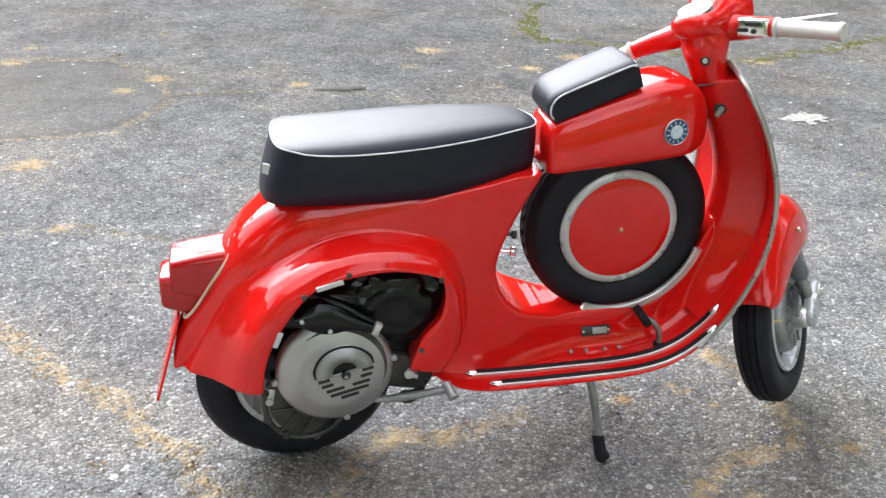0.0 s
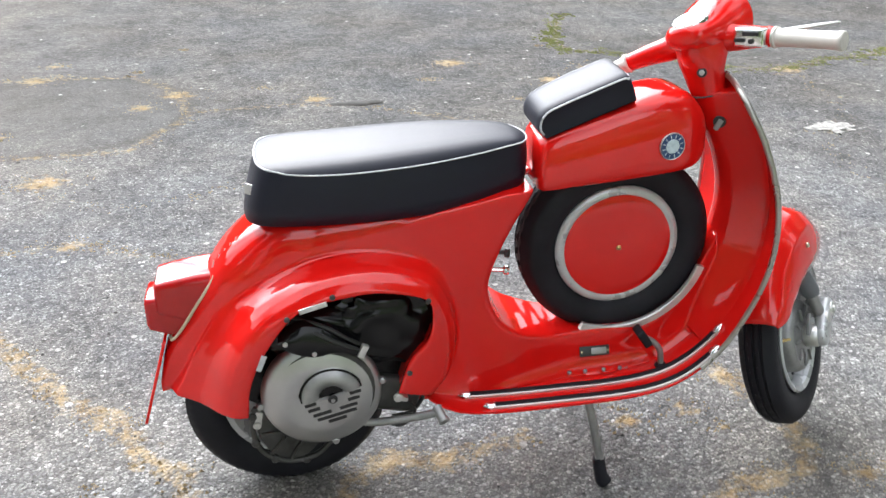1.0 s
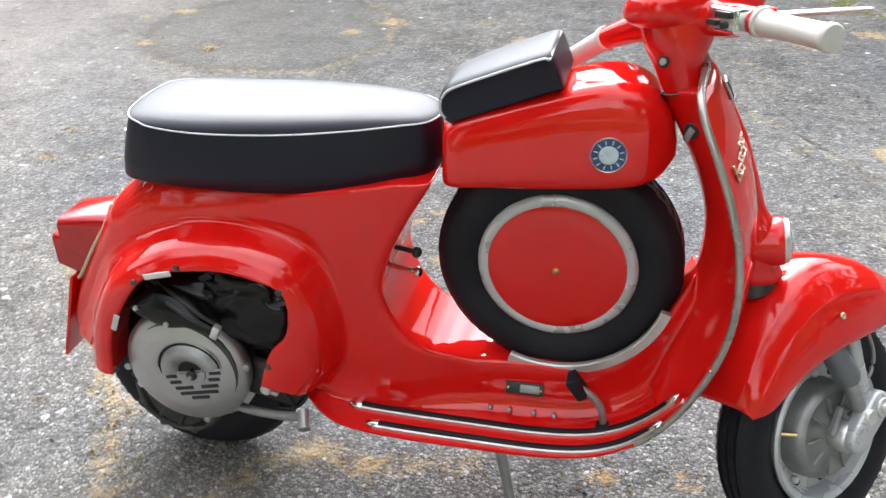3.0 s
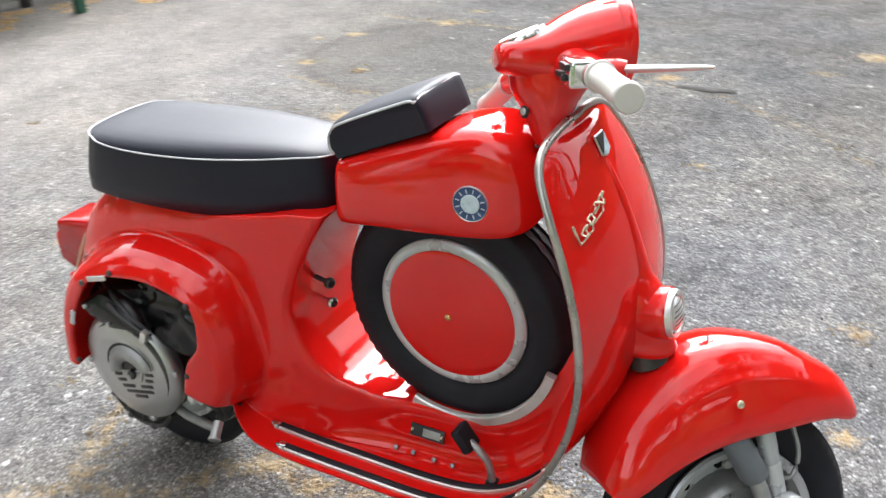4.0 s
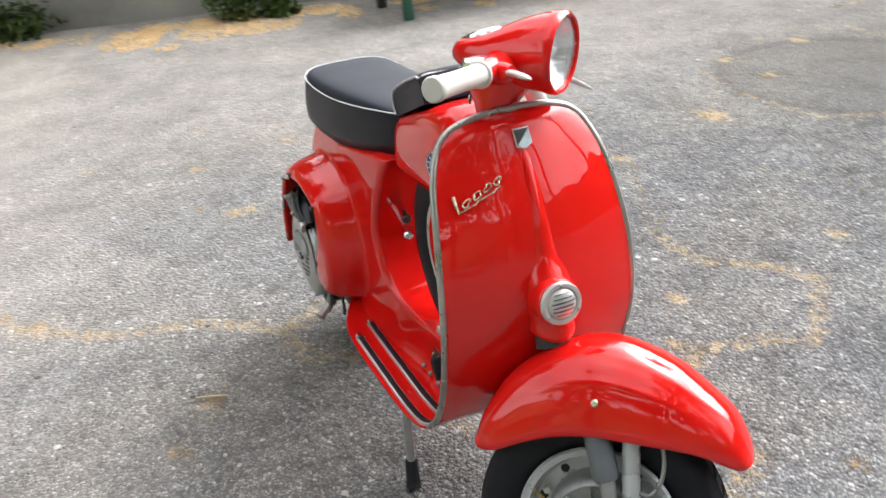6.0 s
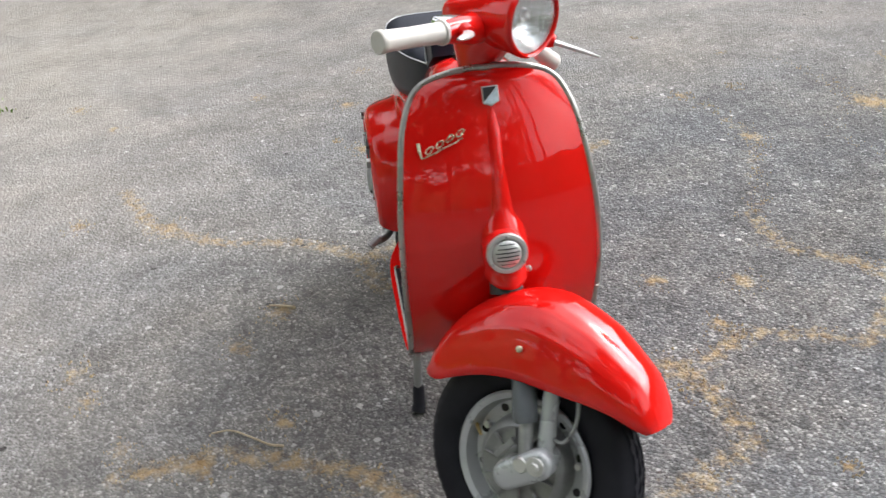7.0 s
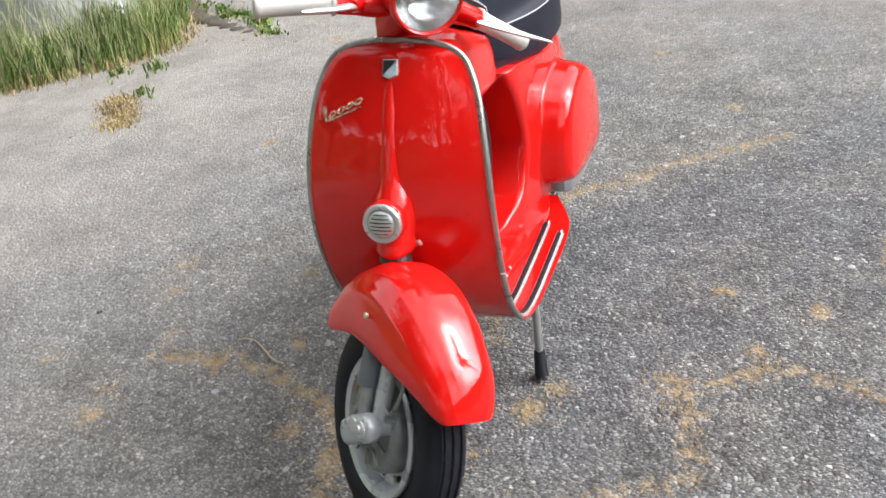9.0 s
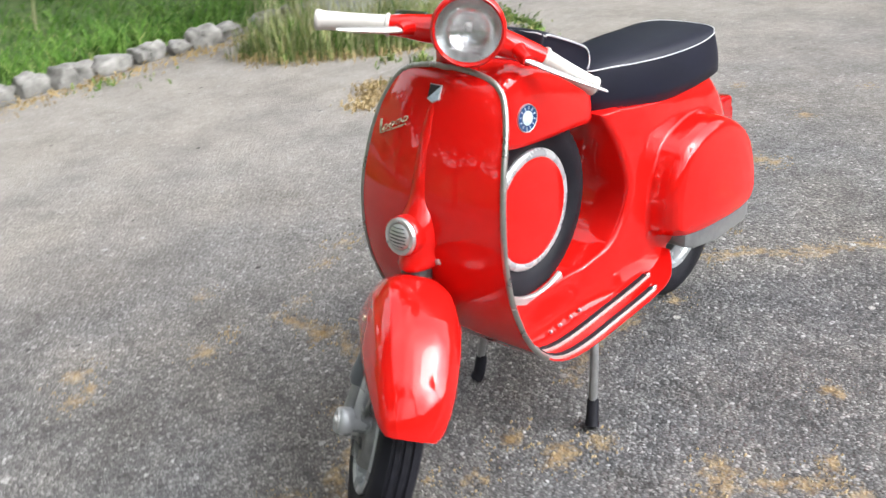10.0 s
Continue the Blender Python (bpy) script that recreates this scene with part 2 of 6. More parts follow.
def hull_rings():
    rings = []
    for x in np.concatenate([np.linspace(-0.238, -0.02, 22), np.linspace(0.0, 0.385, 20)]):
        top, w, bot = zt(x), hw(x), 0.252 - 0.028 * min(max((x - 0.2) / 0.1, 0), 1)
        n = 2.6 + 2.2 * min(max((x + 0.12) / 0.16, 0), 1) + 7.0 * min(max((x - 0.08) / 0.2, 0), 1)
        ring = []
        for j in range(56):
            a = 2 * math.pi * j / 56
            c, s = math.cos(a), math.sin(a)
            y = w * math.copysign(abs(c) ** (2 / n), c)
            zc, hh = (top + bot) / 2, (top - bot) / 2
            z = zc + hh * math.copysign(abs(s) ** (2 / n), s)
            ring.append((x, y, z))
        rings.append(ring)
    return rings


# hollow front of the body over the floor, and the tunnel, with one width for both
front_x = pl([(0.20, 0.60), (0.315, 0.60), (0.335, 0.555), (0.356, 0.490), (0.395, 0.447), (0.44, 0.426), (0.481, 0.421), (0.534, 0.436), (0.60, 0.467), (0.661, 0.503), (0.70, 0.520)])
core_w = pl([(0.20, 0.113), (0.27, 0.113), (0.36, 0.110), (0.42, 0.104), (0.48, 0.095), (0.54, 0.081), (0.62, 0.068), (0.80, 0.060), (0.93, 0.042)])
floor_z = pl([(0.20, 0.262), (0.27, 0.258), (0.31, 0.246), (0.36, 0.237), (0.45, 0.2335), (0.70, 0.2355), (0.78, 0.2445), (0.835, 0.2635), (0.882, 0.2985), (0.918, 0.3465), (0.94, 0.40)])


flare = pl([(0.20, 0.0), (0.26, 0.0), (0.30, 0.008), (0.38, 0.010), (0.45, 0.012), (0.56, 0.020), (0.95, 0.022)])


def side_w(x, z):
    """Half width of body or tunnel, flaring softly into the floor."""
    return core_w(x) + flare(x) * math.exp(-max(z - floor_z(x), 0) / 0.024)


def body_front():
    rings = []
    for z in np.concatenate([np.linspace(0.232, 0.34, 22), np.linspace(0.345, 0.672, 44)]):
        xf, r = front_x(z), 0.013
        half = [(x, side_w(x, z)) for x in np.linspace(float(np.interp(z, (0.635, 0.650, 0.660, 0.672), (0.25, 0.31, 0.38, 0.45))), xf - r, 26)]
        w1 = half[-1][1]
        half += [(xf - r + r * math.sin(a), w1 - r + r * math.cos(a) - 0.002) for a in np.linspace(0.2, math.pi / 2, 8)]
        half += [(xf, (w1 - r) * f) for f in (0.75, 0.5, 0.25)]
        rings.append([(x, y, z) for x, y in half] + [(xf, 0, z)] + [(x, -y, z) for x, y in half[::-1]])
    return loft(rings)


# engine-side and left-side bulges
ARCH = [(-0.123, 0.284), (-0.118, 0.310), (-0.100, 0.389), (-0.050, 0.482), (0.028, 0.538), (0.112, 0.567), (0.197, 0.570), (0.285, 0.545), (0.327, 0.488), (0.345, 0.409), (0.339, 0.330), (0.306, 0.276)]
HOLE = [(-0.062, 0.282), (-0.055, 0.343), (-0.031, 0.404), (0.014, 0.472), (0.057, 0.508), (0.131, 0.525), (0.195, 0.529), (0.272, 0.511), (0.290, 0.487), (0.284, 0.424), (0.248, 0.376), (0.224, 0.305)]


def inset(poly, d):
    p = np.array(poly)
    t = np.gradient(p, axis=0)
    nrm = np.stack([t[:, 1], -t[:, 0]], 1)
    nrm /= np.linalg.norm(nrm, axis=1, keepdims=True)
    return p + nrm * d


def bulge_right():
    def tail(z):
        return min(max((0.50 - z) / 0.20, 0), 1) ** 1.5 if z < 0.5 else 0.0

    a, h = crom(ARCH, 90), crom(HOLE, 90)
    rings = []
    for y, d in ((0.03, -0.020), (0.088, -0.034), (0.104, -0.017), (0.118, -0.007), (0.138, -0.001), (0.156, 0.003), (0.174, 0.010), (0.188, 0.019), (0.195, 0.029)):
        q = inset(a, d)
        reach = 0.085 * (1 - (y - 0.03) / 0.154) ** 1.2
        drop = 0.022 * max(0, 1 - (y - 0.03) / 0.154)
        rings.append([(x - reach * tail(z) * (x < 0.1), -y, z + 0.034 * y - 0.001 - drop * tail(z) * (x < 0.1)) for x, z in q])
    q = inset(a, 0.029)
    for f, y in ((0.35, 0.1985), (0.7, 0.200), (1.0, 0.200)):
        rings.append([(x * (1 - f) + hx * f, -y, z * (1 - f) + hz * f + 0.006) for (x, z), (hx, hz) in zip(q, h)])
    hh = inset(h, -0.004)
    rings.append([(x, -0.192, z + 0.006) for x, z in h])
    rings.append([(x, -0.178, z + 0.005) for x, z in hh])
    rings.append([(x, -0.03, z) for x, z in inset(h, -0.016)])
    n, m = len(rings[0]), len(rings)
    verts, faces = loft(rings + [rings[0]], closed=False)
    faces += [tuple(k * n for k in range(m))[::-1], tuple(k * n + n - 1 for k in range(m))]
    return verts, faces


def bulge_left():
    outline = ARCH[1:-1] + [(0.338, 0.350), (0.306, 0.320), (0.22, 0.298), (0.10, 0.280), (0.0, 0.270), (-0.06, 0.270), (-0.100, 0.280)]
    p = crom(outline + [outline[0]], 121)[:-1]
    c = np.array([0.112, 0.385])
    rings = []
    for f, y in ((1.05, 0.02), (1.13, 0.088), (1.065, 0.104), (1.028, 0.118), (1.004, 0.138), (0.988, 0.156), (0.962, 0.170), (0.925, 0.180), (0.88, 0.186), (0.70, 0.193), (0.45, 0.198), (0.2, 0.2), (0.01, 0.2)):
        rings.append([(c[0] + (x - c[0]) * f, y, c[1] + (z - c[1]) * f) for x, z in p])
    return loft(rings, closed=True, caps=True)


# floor and leg shield in one sheet
PATH_XZ = [(0.275, 0.268), (0.31, 0.247), (0.36, 0.236), (0.45, 0.232), (0.58, 0.232), (0.70, 0.234), (0.78, 0.245), (0.835, 0.268), (0.882, 0.306), (0.918, 0.353), (0.948, 0.414), (0.970, 0.48), (0.980, 0.55), (0.976, 0.63), (0.956, 0.71), (0.928, 0.78), (0.906, 0.825), (0.8988, 0.8445), (0.8972, 0.8555), (0.8995, 0.8640), (0.9015, 0.8680)]
HALF_W = [0.135, 0.160, 0.180, 0.187, 0.186, 0.184, 0.181, 0.179, 0.177, 0.176, 0.176, 0.177, 0.176, 0.172, 0.163, 0.150, 0.131, 0.113, 0.090, 0.056, 0.018]
FRONT = [0, 0, 0, 0, 0, 0, 0, 0.002, 0.006, 0.012, 0.020, 0.027, 0.031, 0.032, 0.031, 0.028, 0.026, 0.022, 0.015, 0.007, 0.002]
SHEET = crom([(x, z, w, b) for (x, z), w, b in zip(PATH_XZ, HALF_W, FRONT)], 118)
SHEET_T = np.gradient(SHEET[:, :2], axis=0)
SHEET_T /= np.linalg.norm(SHEET_T, axis=1, keepdims=True)


def sheet_point(i, f, lift=0.0):
    """Point of the sheet at station i, at f of its half width; lift goes to the front or underside."""
    x, z, w, b = SHEET[i]
    tx, tz = SHEET_T[i]
    nx, nz = tz, -tx
    d = b * (1 - f * f) + lift
    return (x + nx * d, f * w, z + nz * d)


def sheet_x(z, y):
    """x of the leg shield's front at height z."""
    best = min(range(60, len(SHEET)), key=lambda i: abs(sheet_point(i, min(1, abs(y) / max(SHEET[i][2], 0.02)))[2] - z))
    return sheet_point(best, min(1, abs(y) / SHEET[best][2]))[0]


def leg_sheet():
    fs = [math.sin(a) for a in np.linspace(-math.pi / 2, math.pi / 2, 29)]
    rings = []
    for i in range(len(SHEET)):
        rings.append([sheet_point(i, f, 0.002) for f in fs] + [sheet_point(i, f, -0.002) for f in reversed(fs)])
    return loft(rings)


part("leg_shield", leg_sheet(), RED, scooter, "glossy red leg shield and footboard", sharp=50)

edge_i = [i for i in range(len(SHEET)) if SHEET[i][0] > 0.86 or SHEET[i][1] > 0.3]
rim_path = [sheet_point(i, -1) for i in edge_i] + [sheet_point(len(SHEET) - 1, 0, 0)] + [sheet_point(i, 1) for i in reversed(edge_i)]
part("edge_trim", tube(crom(rim_path, 320), 0.0057, 12), TRIM, scooter, "dull aluminium edge trim of the leg shield")


# centre tunnel
def tunnel():
    top = pl([(0.27, 0.46), (0.36, 0.43), (0.41, 0.405), (0.446, 0.380), (0.485, 0.354), (0.53, 0.338), (0.58, 0.332), (0.66, 0.334), (0.74, 0.334), (0.80, 0.345), (0.85, 0.388), (0.89, 0.452), (0.93, 0.54)])
    rings = []
    for x in np.linspace(0.275, 0.925, 70):
        t, a, z0 = top(x), core_w(x), floor_z(x)
        h = t - z0
        half = [(0, t - 0.004), (a * 0.3, t - 0.004), (a * 0.6, t - 0.0035), (a * 0.84, t - 0.001), (a * 0.93, t), (a * 0.985, t - 0.003)]
        half += [(side_w(x, z), z) for z in np.linspace(t - 0.012, z0, 16)] + [(side_w(x, z0) + 0.012, z0 - 0.001)]
        rings.append([(x, -y, z) for y, z in half[::-1]] + [(x, y, z) for y, z in half[1:]] + [(x, a * 0.6, z0 - 0.004), (x, -a * 0.6, z0 - 0.004)])
    return loft(rings)


def column():
    """Swelling of the shield's inner side round the steering tube, running out into the sheet."""
    deep = pl([(0.30, 0.02), (0.36, 0.060), (0.44, 0.078), (0.54, 0.081), (0.64, 0.080), (0.74, 0.082), (0.80, 0.084), (0.86, 0.080)])
    wide = pl([(0.30, 0.125), (0.45, 0.118), (0.60, 0.104), (0.72, 0.094), (0.80, 0.086), (0.86, 0.078)])
    rings = []
    for i in range(len(SHEET)):
        z, w = SHEET[i][1], SHEET[i][2]
        if 0.31 < z < 0.848:
            us = [math.sin(a) for a in np.linspace(-math.pi / 2, math.pi / 2, 41)]
            front = [sheet_point(i, u * wide(z) / w, -deep(z) * (1 - u * u) ** 1.6) for u in us]
            rings.append(front + [sheet_point(i, u * wide(z) / w, 0.0008) for u in us[-2:0:-1]])
    return loft(rings)


def fused(name, geos, material, parent, label, voxel=0.003, passes=10):
    """Closed shells melted into one skin, with softened inner corners."""
    me = bpy.data.meshes.new("shell")
    g = join(*geos)
    me.from_pydata(g[0], [], g[1])
    bm = bmesh.new()
    bm.from_mesh(me)
    bmesh.ops.remove_doubles(bm, verts=bm.verts, dist=0.00005)
    bmesh.ops.recalc_face_normals(bm, faces=bm.faces)
    bm.to_mesh(me)
    bm.free()
    tmp = new("shell", me)
    rm = tmp.modifiers.new("melt", "REMESH")
    rm.mode, rm.voxel_size, rm.use_smooth_shade = "VOXEL", voxel, True
    sm = tmp.modifiers.new("soft", "SMOOTH")
    sm.factor, sm.iterations = 0.5, passes
    skin = bpy.data.meshes.new_from_object(tmp.evaluated_get(bpy.context.evaluated_depsgraph_get()))
    bpy.data.objects.remove(tmp)
    skin.name = name
    skin.materials.clear()
    skin.materials.append(material)
    skin.polygons.foreach_set("use_smooth", [True] * len(skin.polygons))
    ob = new(name, skin)
    ob.parent = parent
    ob["label"] = label
    return ob


fused("rear_body", [loft(hull_rings()), body_front(), bulge_right(), bulge_left(), tunnel(), column()], RED, scooter, "glossy red pressed-steel body with side bulges, tunnel and steering column")


# cover of the steering column in front of the shield
def column_cover():
    rows = ((0.815, 0.011, 0.001), (0.80, 0.014, 0.005), (0.76, 0.0155, 0.007), (0.70, 0.0175, 0.008), (0.66, 0.019, 0.009), (0.645, 0.021, 0.012), (0.632, 0.026, 0.018), (0.612, 0.034, 0.031), (0.59, 0.0365, 0.038), (0.565, 0.036, 0.041), (0.545, 0.032, 0.043), (0.540, 0.033, 0.047), (0.530, 0.034, 0.052), (0.523, 0.033, 0.053), (0.519, 0.030, 0.050))
    rings = []
    for z, w, d in rows:
        i = min(range(60, len(SHEET)), key=lambda k: abs(sheet_point(k, 0)[2] - z))
        x0 = sheet_point(i, 0)[0]
        rings.append([(x0 - 0.02 + (d + 0.02) * math.sin(a) ** 0.8, w * 1.25 * math.cos(a) if d < 0.012 else w * 1.15 * math.cos(a), z) for a in np.linspace(0, math.pi, 25)])
    return loft(rings, closed=False)


part("column_cover", column_cover(), RED, scooter, sharp=60)

HORN_C, HORN_AX = Vector((1.052, -0.004, 0.589)), Vector((1, 0, 0.16)).normalized()
part("horn_housing", revolve([(0.0375, -0.050), (0.0385, -0.012), (0.0388, -0.002), (0.0370, 0.001), (0.0345, 0.001)], HORN_C, HORN_AX, 48), RED, scooter)
horn = part("horn", revolve([(0.0350, -0.010), (0.0358, 0.0), (0.0350, 0.0055), (0.0325, 0.0080), (0.0288, 0.0085), (0.0262, 0.0070), (0.0255, 0.0050), (0.0248, 0.0075), (0.0225, 0.0100), (0.0155, 0.0130), (0.0001, 0.0145)], HORN_C, HORN_AX, 48), ALU, scooter, "round chrome horn grille with a broad rim")
part("rim_ring", revolve([(0.0356, 0.0045), (0.0342, 0.0085), (0.0305, 0.0098), (0.0272, 0.0090), (0.0261, 0.0070)], HORN_C, HORN_AX, 48), ALU, horn)
for k in range(6):
    v = -0.0165 + 0.0068 * k
    ln = math.sqrt(max(0.0228**2 - v * v, 1e-5)) * (0.9 if k % 2 else 0.8)
    rise = 0.0145 - 0.0065 * (v / 0.0248) ** 2
    up = Vector((-0.16, 0, 1)).normalized()
    part("slot", tube([HORN_C + HORN_AX * (rise - 0.0045 * (f * ln / 0.0226) ** 2) + up * v + Vector((0, f * ln, 0)) for f in np.linspace(-1, 1, 9)], 0.0012, 6), BLACK, horn)
for g in (90, 210, 330):
    q = HORN_C + HORN_AX * 0.0085 + 0.0308 * (math.cos(radians(g)) * Vector((0, 1, 0)) + math.sin(radians(g)) * Vector((-0.16, 0, 1)).normalized())
    part("rim_screw", disc(0.0025, q, HORN_AX, 0.0030, 12, 0.0008, 0.0004), STEEL, horn)

# emblem and script on the shield, as plain shapes
xe = sheet_x(0.83, 0.0)
emblem = part("front_emblem", moved(extrude([(-0.014, 0.017), (0.014, 0.017), (0.014, -0.010), (0.0, -0.017), (-0.014, -0.012)], 0, 0.003, 0.0008), pose(xe + 0.0085, 0.002, 0.829, -27, 0, 90)), ALU, scooter, "small shield emblem in black and pale blue")
part("field", moved(extrude([(-0.012, 0.015), (0.012, 0.015), (-0.012, -0.009)], 0.0015, -0.0010), pose(xe + 0.0092, 0.002, 0.829, -27, 0, 90)), BLACK, emblem)
part("field", moved(extrude([(0.0125, 0.0142), (0.0125, -0.009), (0.0, -0.0148), (-0.0115, -0.0105)], 0.0015, -0.0010), pose(xe + 0.0092, 0.002, 0.829, -27, 0, 90)), PALEBLUE, emblem)


def script_mark():
    """A slanted row of plain ovals behind a tall stroke, over a thin underline."""
    def at(u, v):
        y = -0.134 + 0.090 * u + 0.004 * v
        z = 0.734 + 0.038 * u + 0.030 * v
        return Vector((sheet_x(z, y) + 0.0055, y, z))
    geos = [tube([at(0.03, 0.98), at(0.055, 0.55), at(0.10, 0.06)], [0.0032, 0.0028, 0.0018], 8, flat=0.6)]
    for k in range(4):
        c = 0.25 + 0.20 * k
        geos.append(tube([at(c + 0.066 * math.cos(g) + 0.02 * math.sin(g), 0.34 + 0.02 * k + 0.15 * math.sin(g)) for g in np.linspace(0, 2 * math.pi, 18)], 0.0016, 6, flat=0.7))
    geos.append(tube([at(u, 0.06) for u in np.linspace(0.10, 0.90, 12)], 0.0013, 6))
    return join(*geos)


part("script_emblem", script_mark(), GOLD, scooter, "pale gold slanted script emblem")


# spare wheel between the knees
def tyre_geo(centre, r, half, bead, seg=120, axis=(0, 1, 0)):
    prof = [(bead, -half * 0.62), (bead + 0.012, -half * 0.86), (bead + 0.030, -half * 1.02), (r - 0.022, -half), (r - 0.010, -half * 0.84), (r - 0.0045, -half * 0.62)]
    for g in (-0.42, 0.0, 0.42):
        prof += [(r - 0.0012 + 0.001 * (g == 0), half * (g - 0.09)), (r - 0.0055, half * (g - 0.06)), (r - 0.0055, half * (g + 0.06)), (r - 0.0012 + 0.001 * (g == 0), half * (g + 0.09))]
    prof += [(r - 0.0045, half * 0.62), (r - 0.010, half * 0.84), (r - 0.022, half), (bead + 0.030, half * 1.02), (bead + 0.012, half * 0.86), (bead, half * 0.62)]
    edge = {4, 5, 18, 19}
    ribs = {9, 10, 13, 14}
    def cut(a, k):
        j = int(a / (2 * math.pi) * seg + 0.5)
        return (-0.0035 if k in edge and j % 2 else 0.0) - (0.0030 if k in ribs and (j + k // 2) % 3 == 0 else 0.0)
    return revolve(prof, centre, axis, seg, wobble=cut)


SP = (0.706, 0.0, 0.516)
spare = part("spare_tyre", tyre_geo(SP, 0.205, 0.045, 0.128), RUBBER, scooter, "black treaded spare tyre")
for s in (-1, 1):
    part("spare_rim", revolve([(0.106, 0.024), (0.110, 0.037), (0.114, 0.0405), (0.121, 0.042), (0.1285, 0.0405), (0.1325, 0.036), (0.133, 0.028), (0.130, 0.020)], SP, (0, s, 0), 72), RIM, scooter)
    cover = part("wheel_cover", revolve([(0.116, 0.028), (0.1165, 0.038), (0.114, 0.0415), (0.108, 0.0430), (0.09, 0.0450), (0.05, 0.0470), (0.0001, 0.0475)], SP, (0, s, 0), 72), RED, scooter)
    if s < 0:
        part("cap_screw", disc(0.0055, (SP[0], s * 0.0468, SP[2]), (0, s, 0), 0.004, 16, 0.001, 0.001), BRASS, cover)


def tray(side):
    rings = []
    for a in np.linspace(radians(-112), radians(-16), 44):
        e = np.array([math.cos(a), math.sin(a)])
        sec = [(0.198, 0.062), (0.184, 0.062), (0.1815, 0.060), (0.181, 0.053), (0.183, 0.0505), (0.198, 0.050)]
        rings.append([(SP[0] + e[0] * r, side * y, SP[2] + e[1] * r) for r, y in sec])
    return loft(rings)


for sd in (-1, 1):
    part("spare_wheel_tray", tray(sd), ALU, scooter, "bright metal edge of the spare wheel tray")


# dummy tank box with its pad
def tank_box():
    bot = pl([(0.515, 0.668), (0.53, 0.660), (0.60, 0.668), (0.70, 0.678), (0.80, 0.688), (0.85, 0.702), (0.874, 0.728)])
    top = pl([(0.515, 0.752), (0.53, 0.768), (0.60, 0.796), (0.68, 0.824), (0.74, 0.843), (0.79, 0.848), (0.83, 0.832), (0.860, 0.795), (0.874, 0.755)])
    wid = pl([(0.521, 0.060), (0.527, 0.070), (0.55, 0.078), (0.65, 0.084), (0.76, 0.086), (0.82, 0.080), (0.855, 0.060), (0.874, 0.030)])
    rings = []
    for x in np.concatenate([np.linspace(0.521, 0.535, 6), np.linspace(0.55, 0.80, 18), np.linspace(0.81, 0.874, 10)]):
        b, t, w = bot(x), top(x), wid(x)
        h = t - b
        half = crom([(0, t), (w * 0.55, t - 0.02 * h), (w * 0.80, t - 0.09 * h), (w * 0.89, t - 0.20 * h), (w * 0.95, t - 0.36 * h), (w, b + 0.30 * h), (w, b + 0.12 * h), (w * 0.93, b + 0.02 * h), (w * 0.5, b), (0, b)], 26)
        rings.append([(x, y, z) for y, z in half] + [(x, -y, z) for y, z in half[-2:0:-1]])
    return loft(rings)


part("tank_box", tank_box(), RED, scooter, "glossy red dummy tank toolbox", sharp=55)


def pad():
    """Boxy padded top on a slope: side outline swept across, piping round the upper edge."""
    side = crom([(0.004, 0.0), (-0.003, 0.018), (0.004, 0.036), (0.020, 0.0475), (0.045, 0.0505), (0.10, 0.0515), (0.15, 0.0510), (0.176, 0.0500), (0.183, 0.0470), (0.1855, 0.040), (0.186, 0.02), (0.185, 0.0)], 60)
    cs, sn = math.cos(radians(22.2)), math.sin(radians(22.2))

    def at(u, v, y, w):
        g = w + 0.006 * min(1, max(0, u / 0.1))
        return (0.531 + u * cs - v * sn, y * g, 0.766 + u * sn + v * cs)

    rings = []
    for y, d, up in ((-0.96, 0.006, 0), (-0.99, 0.002, 0), (-1, 0, 0), (-0.985, -0.0015, 0), (-0.94, -0.003, 0.001), (-0.7, -0.004, 0.003), (0, -0.004, 0.0045), (0.7, -0.004, 0.003), (0.94, -0.003, 0.001), (0.985, -0.0015, 0), (1, 0, 0), (0.99, 0.002, 0), (0.96, 0.006, 0)):
        rings.append([at(u + d * (0.5 - u / 0.186) * 2, v - (d - up) * v / 0.05, y, 0.060) for u, v in side])
    edge = [at(u, v + 0.0008, 1.005, 0.060) for u, v in side[2:50]]
    return loft(rings), edge


pad_geo, pad_pipe = pad()
front_pad = part("tank_pad", pad_geo, VINYL, scooter, "black vinyl pad with grey piping", sharp=60)
loop = pad_pipe + [(pad_pipe[-1][0] + 0.001, y, pad_pipe[-1][2] + 0.0045) for y in (0.05, 0.02, -0.02, -0.05)] + [(x, -y, z) for x, y, z in pad_pipe[::-1]]
part("piping", tube(crom(loop, 130), 0.0021, 8), PIPING, front_pad)
part("front_bracket", tube(crom([(0.50, 0.02, 0.66), (0.525, 0.02, 0.675), (0.55, 0.02, 0.672)], 8), 0.012, 12, flat=0.6), RED, scooter)


# saddle
def seat_w(x):
    return pl([(-0.045, 0.02), (-0.038, 0.070), (-0.015, 0.100), (0.04, 0.116), (0.14, 0.121), (0.26, 0.116), (0.36, 0.100), (0.44, 0.078), (0.485, 0.056), (0.502, 0.030), (0.507, 0.010)])(x)


def seat_outline(n, s):
    """Closed outline, counted from the front, scaled about its middle line."""
    xs = np.concatenate([-np.cos(np.linspace(0, math.pi, n)) * 0.5 + 0.5])
    pts = []
    up = [(x, seat_w(x)) for x in (-0.045 + 0.552 * xs)]
    pts = up + [(x, -y) for x, y in up[::-1]]
    c = 0.231
    return [(c + (x - c) * (1 - (1 - s) * 0.30), y * s) for x, y in pts]


